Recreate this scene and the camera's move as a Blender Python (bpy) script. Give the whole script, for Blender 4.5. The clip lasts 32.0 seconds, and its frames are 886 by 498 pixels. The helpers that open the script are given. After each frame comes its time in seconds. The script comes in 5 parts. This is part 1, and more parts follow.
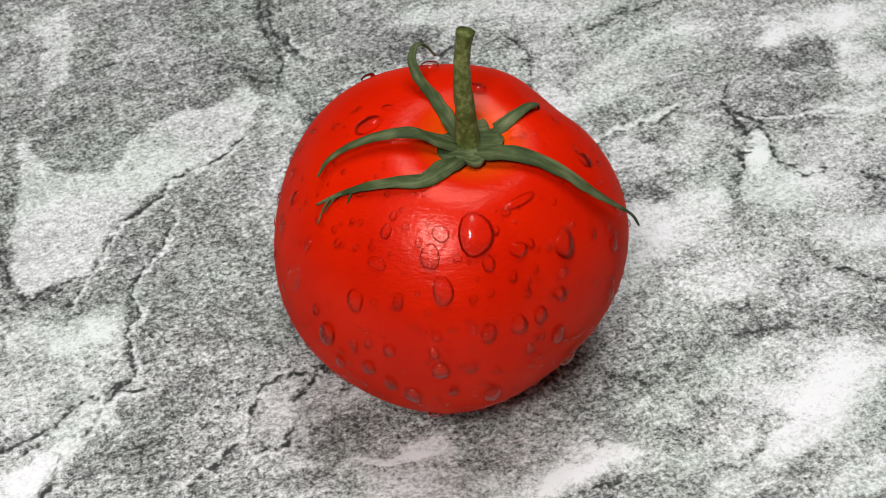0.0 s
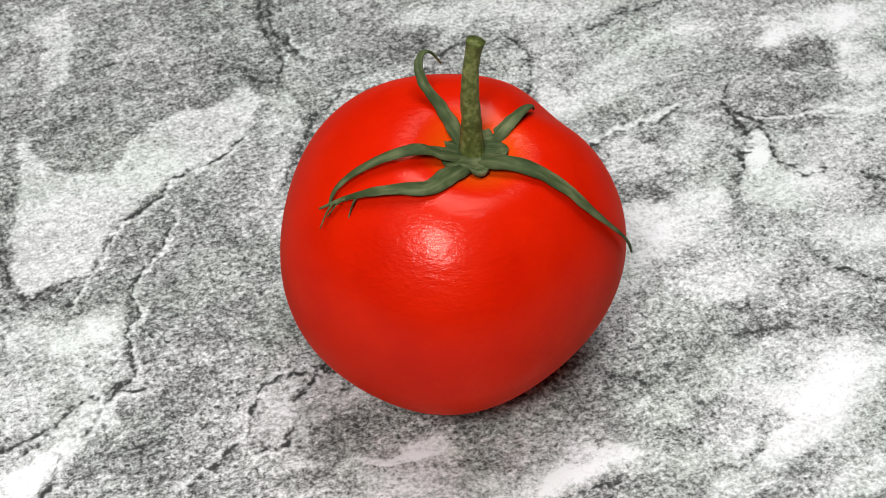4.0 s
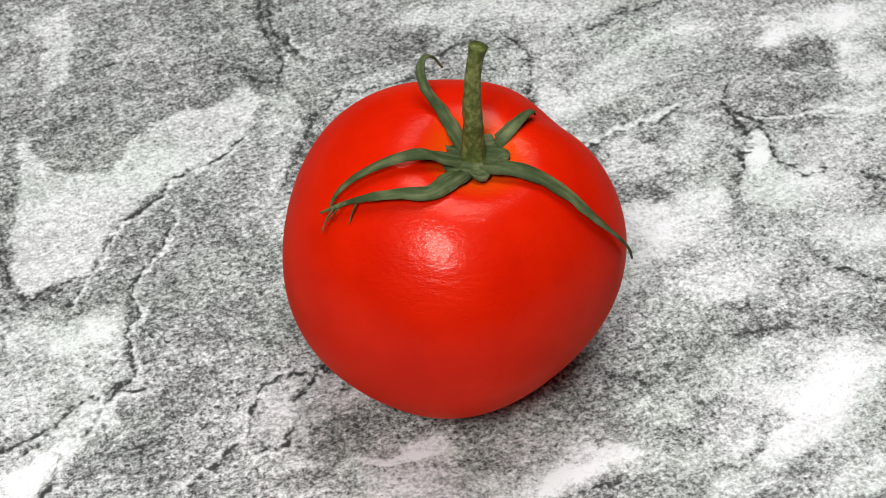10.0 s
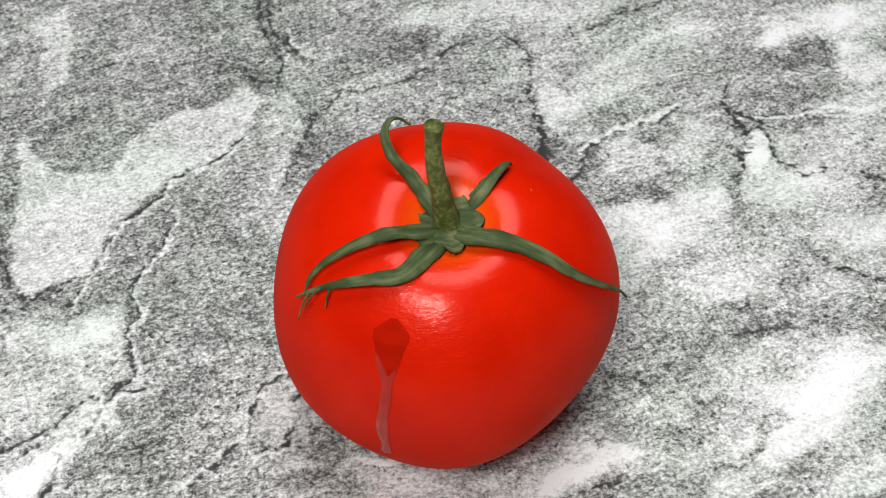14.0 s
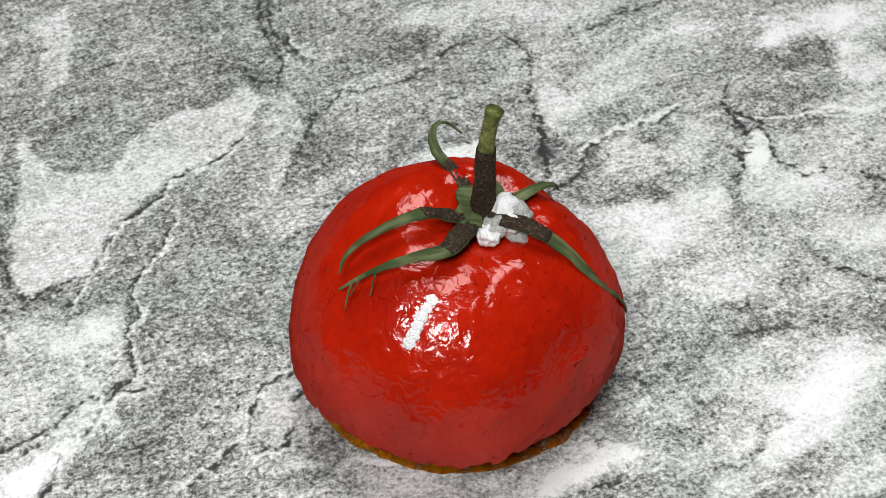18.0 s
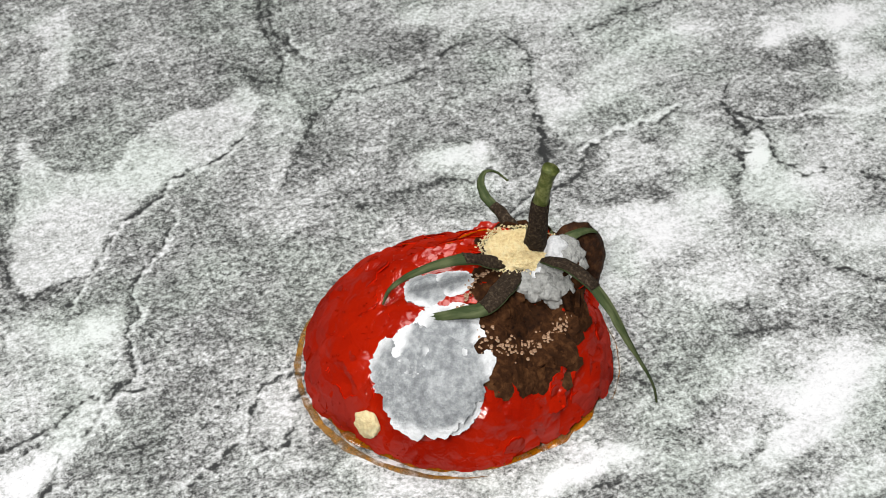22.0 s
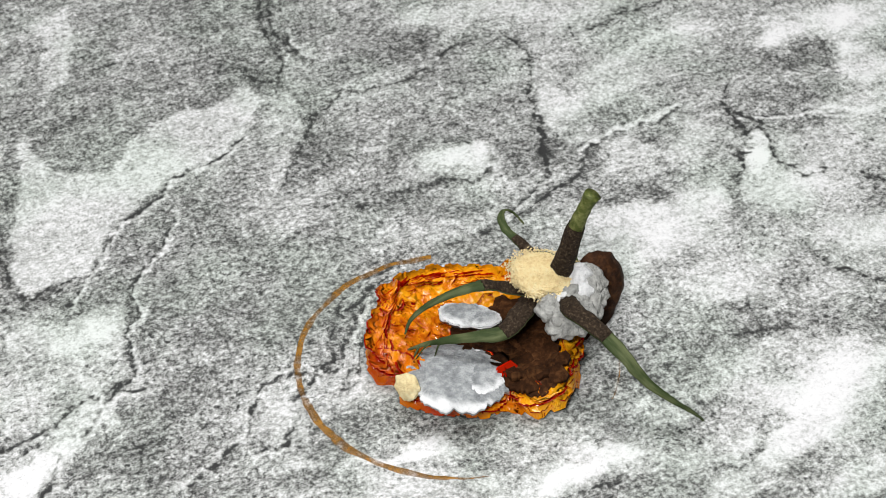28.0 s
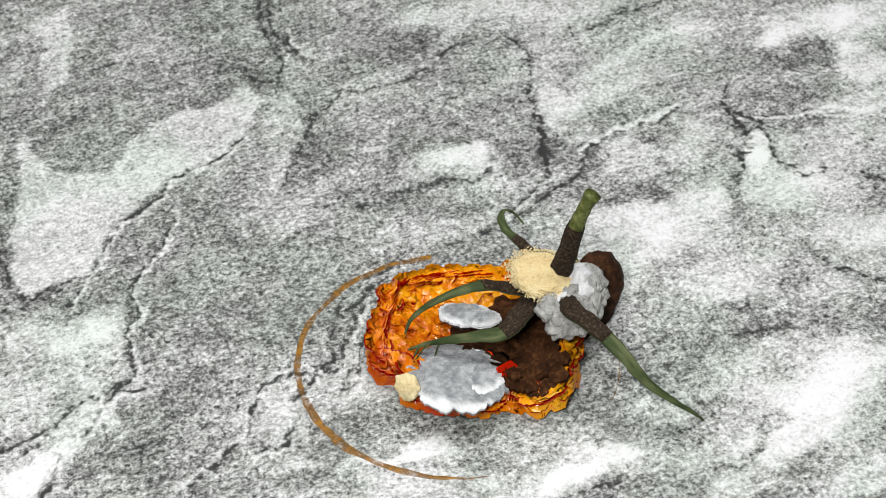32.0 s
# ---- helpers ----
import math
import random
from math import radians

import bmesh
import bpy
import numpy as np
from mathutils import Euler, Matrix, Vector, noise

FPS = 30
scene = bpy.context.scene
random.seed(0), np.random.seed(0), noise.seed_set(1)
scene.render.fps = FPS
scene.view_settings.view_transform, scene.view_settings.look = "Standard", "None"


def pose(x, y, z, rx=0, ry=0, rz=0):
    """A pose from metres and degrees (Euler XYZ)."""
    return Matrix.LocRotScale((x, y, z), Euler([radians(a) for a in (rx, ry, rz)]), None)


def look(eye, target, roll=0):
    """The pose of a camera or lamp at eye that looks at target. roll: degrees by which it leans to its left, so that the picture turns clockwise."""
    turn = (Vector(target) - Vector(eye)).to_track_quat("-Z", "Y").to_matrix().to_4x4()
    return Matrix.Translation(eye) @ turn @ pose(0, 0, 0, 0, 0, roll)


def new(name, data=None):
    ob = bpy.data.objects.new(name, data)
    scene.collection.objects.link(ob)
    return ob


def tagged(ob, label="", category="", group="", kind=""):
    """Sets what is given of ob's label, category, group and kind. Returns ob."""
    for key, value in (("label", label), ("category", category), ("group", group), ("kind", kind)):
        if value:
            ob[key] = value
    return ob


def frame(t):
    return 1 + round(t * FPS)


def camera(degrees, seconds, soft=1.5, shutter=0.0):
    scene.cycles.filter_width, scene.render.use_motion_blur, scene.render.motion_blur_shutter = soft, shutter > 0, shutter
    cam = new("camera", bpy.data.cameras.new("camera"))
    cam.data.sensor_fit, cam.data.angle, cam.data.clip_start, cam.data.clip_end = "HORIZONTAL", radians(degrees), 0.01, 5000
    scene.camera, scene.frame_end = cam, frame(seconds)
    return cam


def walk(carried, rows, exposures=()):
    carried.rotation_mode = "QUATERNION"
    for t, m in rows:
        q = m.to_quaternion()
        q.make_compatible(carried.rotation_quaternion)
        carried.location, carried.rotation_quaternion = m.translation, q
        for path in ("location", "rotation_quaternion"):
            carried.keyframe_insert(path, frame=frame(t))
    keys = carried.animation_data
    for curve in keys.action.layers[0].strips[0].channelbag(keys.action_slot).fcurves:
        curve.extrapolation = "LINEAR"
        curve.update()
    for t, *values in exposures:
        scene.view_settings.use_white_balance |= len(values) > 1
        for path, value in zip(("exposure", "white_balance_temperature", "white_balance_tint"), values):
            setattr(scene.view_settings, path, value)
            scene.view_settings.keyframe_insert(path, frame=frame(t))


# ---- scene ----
# ---- camera ----
cam = camera(30, 32.0, soft=0.9)
cam.data.dof.use_dof, cam.data.dof.focus_distance, cam.data.dof.aperture_fstop = True, 0.342, 56
EYE, AIM = (-0.00218, -0.24739, 0.28861), (-0.00218, -0.00079, 0.03324)
walk(cam, [(0, look(EYE, AIM)), (32, look(EYE, AIM))], [(0, -0.22), (1.5, -0.20), (2.6, -0.07), (14, -0.08), (20, -0.13), (32, -0.13)])

# ---- light: a soft lamp beside the camera and a broad ceiling lamp in a grey room ----
world = bpy.data.worlds.new("room_world")
scene.world = world
world.use_nodes = True
world.node_tree.nodes["Background"].inputs[0].default_value = (0.8, 0.85, 0.9, 1)
world.node_tree.nodes["Background"].inputs[1].default_value = 0.3


def area_lamp(name, eye, target, size, watts, colour):
    data = bpy.data.lights.new(name, "AREA")
    data.shape, data.size, data.energy, data.color = "SQUARE", size, watts, colour
    lamp = new(name, data)
    lamp.matrix_world = look(eye, target)
    return lamp


area_lamp("key_lamp", (-0.15, -0.50, 0.70), (0, 0, 0.035), 0.19, 6.2, (1.0, 0.99, 0.98))
area_lamp("ceiling_lamp", (0.04, 0.26, 1.25), (0.0, 0, 0), 0.7, 13.2, (0.99, 0.99, 0.98))

# ---- materials ----


def material(name, rough=0.5, metal=0.0, spec=0.5, coat=0.0):
    m = bpy.data.materials.new(name)
    m.use_nodes = True
    b = m.node_tree.nodes["Principled BSDF"]
    b.inputs["Roughness"].default_value = rough
    b.inputs["Metallic"].default_value = metal
    b.inputs["Specular IOR Level"].default_value = spec
    b.inputs["Coat Weight"].default_value = coat
    return m, m.node_tree.nodes, m.node_tree.links, b


def noise_node(nodes, links, scale, detail=4.0, rough=0.55, stretch=None, turn=0.0, distort=0.0, rest=""):
    """Noise in the object's space, or in the coordinates stored in the mesh attribute rest."""
    tc = nodes.new("ShaderNodeAttribute" if rest else "ShaderNodeTexCoord")
    if rest:
        tc.attribute_name = rest
    mp = nodes.new("ShaderNodeMapping")
    mp.vector_type = "TEXTURE"
    mp.inputs["Rotation"].default_value = (0, 0, radians(turn))
    mp.inputs["Scale"].default_value = stretch or (1, 1, 1)
    n = nodes.new("ShaderNodeTexNoise")
    n.inputs["Scale"].default_value = scale
    n.inputs["Detail"].default_value = detail
    n.inputs["Roughness"].default_value = rough
    n.inputs["Distortion"].default_value = distort
    links.new(tc.outputs["Vector" if rest else "Object"], mp.inputs["Vector"])
    links.new(mp.outputs["Vector"], n.inputs["Vector"])
    return n.outputs["Fac"]


def ramp_node(nodes, links, fac, stops):
    r = nodes.new("ShaderNodeValToRGB")
    while len(r.color_ramp.elements) < len(stops):
        r.color_ramp.elements.new(0.5)
    for e, (p, c) in zip(r.color_ramp.elements, stops):
        e.position, e.color = p, (*c, 1)
    links.new(fac, r.inputs["Fac"])
    return r.outputs["Color"]


def math_node(nodes, links, op, a, b):
    n = nodes.new("ShaderNodeMath")
    n.operation = op
    for k, v in enumerate((a, b)):
        if isinstance(v, (int, float)):
            n.inputs[k].default_value = v
        else:
            links.new(v, n.inputs[k])
    return n.outputs[0]


def bump_node(nodes, links, bsdf, height, strength, distance, under=None):
    n = nodes.new("ShaderNodeBump")
    n.inputs["Strength"].default_value = strength
    n.inputs["Distance"].default_value = distance
    links.new(height, n.inputs["Height"])
    if under:
        links.new(under, n.inputs["Normal"])
    links.new(n.outputs["Normal"], bsdf.inputs["Normal"])
    return n.outputs["Normal"]


def speckled(name, stops, scale, rough, bump=0.3, dist=0.0003, detail=5.0, spec=0.5, coat=0.0, scale2=0.0, stretch=None, rest=""):
    """A material whose colour runs through stops along a grain, with relief of the same grain."""
    m, nodes, links, b = material(name, rough, 0.0, spec, coat)
    fac = noise_node(nodes, links, scale, detail, stretch=stretch, rest=rest)
    if scale2:
        big = noise_node(nodes, links, scale2, 3.0, rest=rest)
        fac = math_node(nodes, links, "ADD", math_node(nodes, links, "MULTIPLY", fac, 0.55), math_node(nodes, links, "MULTIPLY", big, 0.45))
    links.new(ramp_node(nodes, links, fac, stops), b.inputs["Base Color"])
    if bump:
        bump_node(nodes, links, b, noise_node(nodes, links, scale * 1.7, 4.0, stretch=stretch, rest=rest), bump, dist)
    return m


def skin_material():
    """Tomato skin: red with an orange blush towards the stalk, waxy gloss over fine pores."""
    m, nodes, links, b = material("tomato_skin", 0.6, 0.0, 0.0)
    big = noise_node(nodes, links, 60, 3.0, rest="rest")
    red = ramp_node(nodes, links, big, [(0.3, (0.56, 0.008, 0.0004)), (0.7, (0.67, 0.013, 0.0005))])
    at = nodes.new("ShaderNodeAttribute")
    at.attribute_name = "blush"
    mix = nodes.new("ShaderNodeMix")
    mix.data_type = "RGBA"
    links.new(at.outputs["Fac"], mix.inputs["Factor"])
    links.new(red, mix.inputs["A"])
    mix.inputs["B"].default_value = (0.85, 0.13, 0.004, 1)
    links.new(mix.outputs["Result"], b.inputs["Base Color"])
    pores = noise_node(nodes, links, 800, 4.0, 0.6, (1.6, 1.0, 0.7), rest="rest")
    soft = bump_node(nodes, links, b, noise_node(nodes, links, 260, 2.0, 0.5, rest="rest"), 0.25, 0.0003)
    normal = bump_node(nodes, links, b, pores, 0.6, 0.00022, soft)
    wax, shine = nodes.new("ShaderNodeBsdfGlossy"), nodes.new("ShaderNodeBsdfGlossy")
    links.new(ramp_node(nodes, links, noise_node(nodes, links, 110, 4.0, rest="rest"), [(0.3, (0.30,) * 3), (0.7, (0.44,) * 3)]), wax.inputs["Roughness"])
    wax.inputs["Color"].default_value, shine.inputs["Color"].default_value = (1, 0.28, 0.20, 1), (1, 0.60, 0.52, 1)
    shine.inputs["Roughness"].default_value = 0.17
    gloss, skin = nodes.new("ShaderNodeMixShader"), nodes.new("ShaderNodeMixShader")
    gloss.inputs[0].default_value = 0.42
    rim = nodes.new("ShaderNodeFresnel")
    rim.inputs["IOR"].default_value = 1.36
    links.new(math_node(nodes, links, "ADD", math_node(nodes, links, "MULTIPLY", rim.outputs[0], 0.28), 0.032), skin.inputs[0])
    for n in (wax, shine):
        links.new(normal, n.inputs["Normal"])
    links.new(wax.outputs[0], gloss.inputs[1])
    links.new(shine.outputs[0], gloss.inputs[2])
    links.new(b.outputs[0], skin.inputs[1])
    links.new(gloss.outputs[0], skin.inputs[2])
    links.new(skin.outputs[0], nodes["Material Output"].inputs["Surface"])
    return m


SKIN = skin_material()


def old_skin_material():
    """Overripe skin: deep red, wet and finely wrinkled."""
    m, nodes, links, b = material("overripe_skin", 0.6, 0.0, 0.0)
    big = noise_node(nodes, links, 70, 4.0, rest="rest")
    links.new(ramp_node(nodes, links, big, [(0.3, (0.30, 0.007, 0.0015)), (0.7, (0.45, 0.014, 0.002))]), b.inputs["Base Color"])
    ridge = math_node(nodes, links, "ABSOLUTE", math_node(nodes, links, "SUBTRACT", noise_node(nodes, links, 300, 2.0, 0.5, None, 0.0, 0.5, "rest"), 0.5), 0.0)
    low = bump_node(nodes, links, b, ridge, 0.5, 0.0009)
    normal = bump_node(nodes, links, b, noise_node(nodes, links, 900, 3.0, 0.6, (1.6, 1.0, 0.8), rest="rest"), 0.35, 0.0002, low)
    wet, skin = nodes.new("ShaderNodeBsdfGlossy"), nodes.new("ShaderNodeMixShader")
    links.new(ramp_node(nodes, links, noise_node(nodes, links, 150, 3.0, rest="rest"), [(0.3, (0.08,) * 3), (0.7, (0.22,) * 3)]), wet.inputs["Roughness"])
    links.new(normal, wet.inputs["Normal"])
    wet.inputs["Color"].default_value = (1, 0.75, 0.70, 1)
    skin.inputs[0].default_value = 0.05
    links.new(b.outputs[0], skin.inputs[1])
    links.new(wet.outputs[0], skin.inputs[2])
    links.new(skin.outputs[0], nodes["Material Output"].inputs["Surface"])
    return m


OLD_SKIN = old_skin_material()


def dried_material():
    """Dry tomato skin: amber to deep orange, glossy, finely crumpled."""
    m, nodes, links, b = material("dried_skin", 0.2, 0.0, 0.5)
    fac = math_node(nodes, links, "ADD", math_node(nodes, links, "MULTIPLY", noise_node(nodes, links, 320, 4.0, rest="rest"), 0.4), math_node(nodes, links, "MULTIPLY", noise_node(nodes, links, 60, 3.0, rest="rest"), 0.6))
    amber = ramp_node(nodes, links, fac, [(0.34, (0.34, 0.030, 0.002)), (0.43, (0.64, 0.14, 0.003)), (0.52, (0.86, 0.29, 0.004)), (0.65, (0.92, 0.42, 0.010))])
    at = nodes.new("ShaderNodeAttribute")
    at.attribute_name = "blush"
    mix = nodes.new("ShaderNodeMix")
    mix.data_type = "RGBA"
    links.new(at.outputs["Fac"], mix.inputs["Factor"])
    links.new(amber, mix.inputs["A"])
    mix.inputs["B"].default_value = (0.42, 0.030, 0.003, 1)
    links.new(mix.outputs["Result"], b.inputs["Base Color"])
    ridge = math_node(nodes, links, "ABSOLUTE", math_node(nodes, links, "SUBTRACT", noise_node(nodes, links, 300, 2.0, 0.5, None, 0.0, 0.6, "rest"), 0.5), 0.0)
    bump_node(nodes, links, b, ridge, 0.6, 0.0016)
    return m


DRIED = dried_material()
ROT = speckled("rotten_flesh", [(0.32, (0.006, 0.003, 0.001)), (0.5, (0.034, 0.013, 0.005)), (0.7, (0.12, 0.050, 0.018))], 700, 0.75, 0.6, 0.0007, 5.0, 0.15, 0.0, 110)
ROT_SKIN = speckled("rotten_skin", [(0.32, (0.008, 0.003, 0.001)), (0.5, (0.040, 0.015, 0.005)), (0.7, (0.13, 0.055, 0.020))], 700, 0.85, 0.7, 0.0006, 6.0, 0.1, 0.0, 120, None, "rest")
GREEN = speckled("stalk_green", [(0.28, (0.022, 0.034, 0.006)), (0.47, (0.085, 0.105, 0.020)), (0.70, (0.30, 0.31, 0.11))], 800, 0.6, 0.6, 0.0004, 6.0, 0.35, 0.0, 160)
LEAF = speckled("sepal_green", [(0.28, (0.012, 0.024, 0.006)), (0.47, (0.045, 0.066, 0.022)), (0.70, (0.17, 0.19, 0.09))], 700, 0.7, 0.7, 0.0005, 6.0, 0.2, 0.0, 150, (6, 1, 1), "rest")
BLACKENED = speckled("blackened_stalk", [(0.3, (0.012, 0.008, 0.005)), (0.55, (0.044, 0.029, 0.018)), (0.78, (0.15, 0.11, 0.07))], 1500, 0.85, 0.8, 0.0005, 6.0, 0.2)
MOULD_GREY = speckled("grey_mould", [(0.3, (0.20, 0.20, 0.19)), (0.5, (0.40, 0.40, 0.38)), (0.75, (0.62, 0.61, 0.58))], 1100, 0.95, 0.9, 0.0006, 6.0, 0.1, 0.0, 140)
MOULD_WHITE = speckled("white_mould", [(0.3, (0.68, 0.69, 0.70)), (0.7, (0.9, 0.9, 0.9))], 1500, 0.95, 0.9, 0.0005, 6.0, 0.1)


def plate_material():
    """Velvety grey mould, white where it is fresh along the edge."""
    m, nodes, links, b = material("mould_plate", 0.95, 0.0, 0.1)
    at = nodes.new("ShaderNodeAttribute")
    at.attribute_name = "edge"
    grey = ramp_node(nodes, links, noise_node(nodes, links, 500, 6.0, 0.7), [(0.32, (0.19, 0.20, 0.21)), (0.5, (0.33, 0.345, 0.355)), (0.7, (0.56, 0.58, 0.59))])
    mix = nodes.new("ShaderNodeMix")
    mix.data_type = "RGBA"
    frost = math_node(nodes, links, "ADD", at.outputs["Fac"], math_node(nodes, links, "MULTIPLY", math_node(nodes, links, "SUBTRACT", noise_node(nodes, links, 160, 6.0, 0.7), 0.52), 1.1))
    links.new(math_node(nodes, links, "MINIMUM", math_node(nodes, links, "MAXIMUM", frost, 0.0), 1.0), mix.inputs["Factor"])
    links.new(grey, mix.inputs["A"])
    mix.inputs["B"].default_value = (0.86, 0.87, 0.88, 1)
    links.new(mix.outputs["Result"], b.inputs["Base Color"])
    bump_node(nodes, links, b, noise_node(nodes, links, 1300, 5.0), 0.9, 0.0006)
    return m


MOULD_PLATE = plate_material()
CRUST = speckled("cream_crust", [(0.3, (0.72, 0.53, 0.27)), (0.5, (0.93, 0.77, 0.43)), (0.75, (0.97, 0.90, 0.64))], 1400, 0.9, 0.9, 0.0006, 5.0, 0.1, 0.0, 220)
TAN = speckled("tan_mould", [(0.3, (0.22, 0.10, 0.05)), (0.55, (0.50, 0.32, 0.20)), (0.75, (0.75, 0.58, 0.42))], 1300, 0.95, 0.9, 0.0005, 6.0, 0.1)
WALLPAINT = speckled("grey_plaster", [(0.3, (0.19, 0.19, 0.19)), (0.7, (0.23, 0.23, 0.23))], 30, 0.9, 0.1, 0.001)
BOARDS = speckled("floor_grey", [(0.3, (0.10, 0.09, 0.08)), (0.7, (0.16, 0.15, 0.14))], 12, 0.6, 0.1, 0.001)


def water_material(name="water", bend=0.10, rough=0.03, index=1.32):
    """Clear water: see-through, partly bent, with a sharp gloss."""
    m, nodes, links, b = material(name, 0.0)
    nodes.remove(b)
    clear, bent, gloss = nodes.new("ShaderNodeBsdfTransparent"), nodes.new("ShaderNodeBsdfRefraction"), nodes.new("ShaderNodeBsdfGlossy")
    bent.inputs["IOR"].default_value, bent.inputs["Roughness"].default_value = 1.33, 0.0
    gloss.inputs["Roughness"].default_value = rough
    inner, outer = nodes.new("ShaderNodeMixShader"), nodes.new("ShaderNodeMixShader")
    rim = nodes.new("ShaderNodeFresnel")
    rim.inputs[0].default_value = index
    links.new(rim.outputs[0], outer.inputs[0])
    inner.inputs[0].default_value = bend
    links.new(clear.outputs[0], inner.inputs[1])
    links.new(bent.outputs[0], inner.inputs[2])
    links.new(inner.outputs[0], outer.inputs[1])
    links.new(gloss.outputs[0], outer.inputs[2])
    links.new(outer.outputs[0], nodes["Material Output"].inputs["Surface"])
    return m


def juice_material(name, colour, rough, thin=0.36, thick=0.60):
    m, nodes, links, b = material(name, rough, 0.0, 0.5)
    grain = noise_node(nodes, links, 350, 5.0)
    links.new(ramp_node(nodes, links, grain, [(0.3, tuple(c * 0.45 for c in colour)), (0.65, colour)]), b.inputs["Base Color"])
    links.new(ramp_node(nodes, links, noise_node(nodes, links, 170, 7.0, 0.7), [(thin, (0.06,) * 3), (thick, (0.85,) * 3)]), b.inputs["Alpha"])
    return m


WATER = water_material()
DEW = water_material("fine_dew", 0.1, 0.10, 1.42)
JUICE = juice_material("amber_juice", (0.50, 0.17, 0.006), 0.06, 0.30, 0.55)
DRIP = speckled("red_juice", [(0.3, (0.34, 0.006, 0.001)), (0.7, (0.46, 0.010, 0.001))], 120, 0.05, 0.0)
STAIN = juice_material("dried_juice", (0.40, 0.18, 0.010), 0.4, 0.38, 0.60)


def stone_material():
    m, nodes, links, b = material("printed_stone", 0.55, 0.0, 0.35)
    tone = nodes.new("ShaderNodeAttribute")
    tone.attribute_name = "tone"
    crack = nodes.new("ShaderNodeAttribute")
    crack.attribute_name = "crack"
    mottle = noise_node(nodes, links, 70, 5.0, 0.6, (1.6, 0.95, 1), 26, 0.6)
    grain = noise_node(nodes, links, 380, 4.0, 0.6, (1.15, 1.0, 1), 24, 0.3)
    fine = noise_node(nodes, links, 1150, 3.0, 0.75, (1.2, 1.1, 1), 20)
    pits = ramp_node(nodes, links, noise_node(nodes, links, 820, 3.0, 0.6, (1.25, 1.15, 1), 22, 0.4), [(0.56, (0, 0, 0)), (0.66, (1, 1, 1))])
    pitted = ramp_node(nodes, links, noise_node(nodes, links, 55, 4.0, 0.6, (1.6, 1, 1), 28), [(0.38, (0.25,) * 3), (0.6, (1, 1, 1))])
    flecks = ramp_node(nodes, links, noise_node(nodes, links, 900, 3.0, 0.6, (1.2, 1.2, 1), 20, 0.2), [(0.58, (0, 0, 0)), (0.68, (1, 1, 1))])
    total = math_node(nodes, links, "MULTIPLY", tone.outputs["Fac"], 0.33)
    calm = math_node(nodes, links, "SUBTRACT", 1.0, math_node(nodes, links, "MULTIPLY", math_node(nodes, links, "MAXIMUM", math_node(nodes, links, "MINIMUM", tone.outputs["Fac"], 1.0), 0.0), 0.45))
    for fac, w in ((mottle, 0.7), (grain, 1.0), (fine, 1.9)):
        total = math_node(nodes, links, "ADD", total, math_node(nodes, links, "MULTIPLY", calm, math_node(nodes, links, "MULTIPLY", math_node(nodes, links, "SUBTRACT", fac, 0.5), w)))
    total = math_node(nodes, links, "SUBTRACT", total, math_node(nodes, links, "MULTIPLY", math_node(nodes, links, "MULTIPLY", pits, pitted), math_node(nodes, links, "MULTIPLY", calm, 0.42)))
    total = math_node(nodes, links, "ADD", total, math_node(nodes, links, "MULTIPLY", flecks, 0.16))
    total = math_node(nodes, links, "ADD", total, 0.53)
    total = math_node(nodes, links, "SUBTRACT", total, math_node(nodes, links, "MULTIPLY", crack.outputs["Fac"], 0.85))
    col = ramp_node(nodes, links, total, [(0.0, (0.025, 0.026, 0.026)), (0.25, (0.11, 0.112, 0.108)), (0.45, (0.29, 0.295, 0.287)),
                                          (0.65, (0.50, 0.51, 0.50)), (0.85, (0.74, 0.74, 0.75)), (1.0, (0.82, 0.82, 0.83))])
    tint = nodes.new("ShaderNodeMix")
    tint.data_type, tint.blend_type = "RGBA", "MULTIPLY"
    links.new(ramp_node(nodes, links, noise_node(nodes, links, 28, 3.0), [(0.45, (0, 0, 0)), (0.62, (1, 1, 1))]), tint.inputs["Factor"])
    links.new(col, tint.inputs["A"])
    tint.inputs["B"].default_value = (0.93, 0.98, 0.935, 1)
    links.new(tint.outputs["Result"], b.inputs["Base Color"])
    bump_node(nodes, links, b, total, 0.25, 0.0003)
    return m


STONE = stone_material()

# ---- mesh helpers (millimetres in, metres out) ----
MM = 0.001


def mesh_of(name, verts, faces, mats, idx=None, smooth=True):
    me = bpy.data.meshes.new(name)
    me.from_pydata([tuple(float(c) * MM for c in v) for v in verts], [], faces)
    for m in mats:
        me.materials.append(m)
    if idx is not None:
        me.polygons.foreach_set("material_index", idx)
    me.polygons.foreach_set("use_smooth", [smooth] * len(me.polygons))
    me.update()
    return me


def part(name, me, parent, label=""):
    ob = new(name, me)
    ob.parent = parent
    return tagged(ob, label)


def lattice(x, y, cell, seed):
    """Smooth value noise in -1..1 on arrays of millimetres."""
    rng = np.random.default_rng(seed)
    tab = rng.uniform(-1, 1, (64, 64))
    gx, gy = x / cell, y / cell
    ix, iy = np.floor(gx).astype(int), np.floor(gy).astype(int)
    fx, fy = gx - ix, gy - iy
    fx, fy = fx * fx * (3 - 2 * fx), fy * fy * (3 - 2 * fy)
    a, b = tab[ix % 64, iy % 64], tab[(ix + 1) % 64, iy % 64]
    c, d = tab[ix % 64, (iy + 1) % 64], tab[(ix + 1) % 64, (iy + 1) % 64]
    return (a + (b - a) * fx) * (1 - fy) + (c + (d - c) * fx) * fy


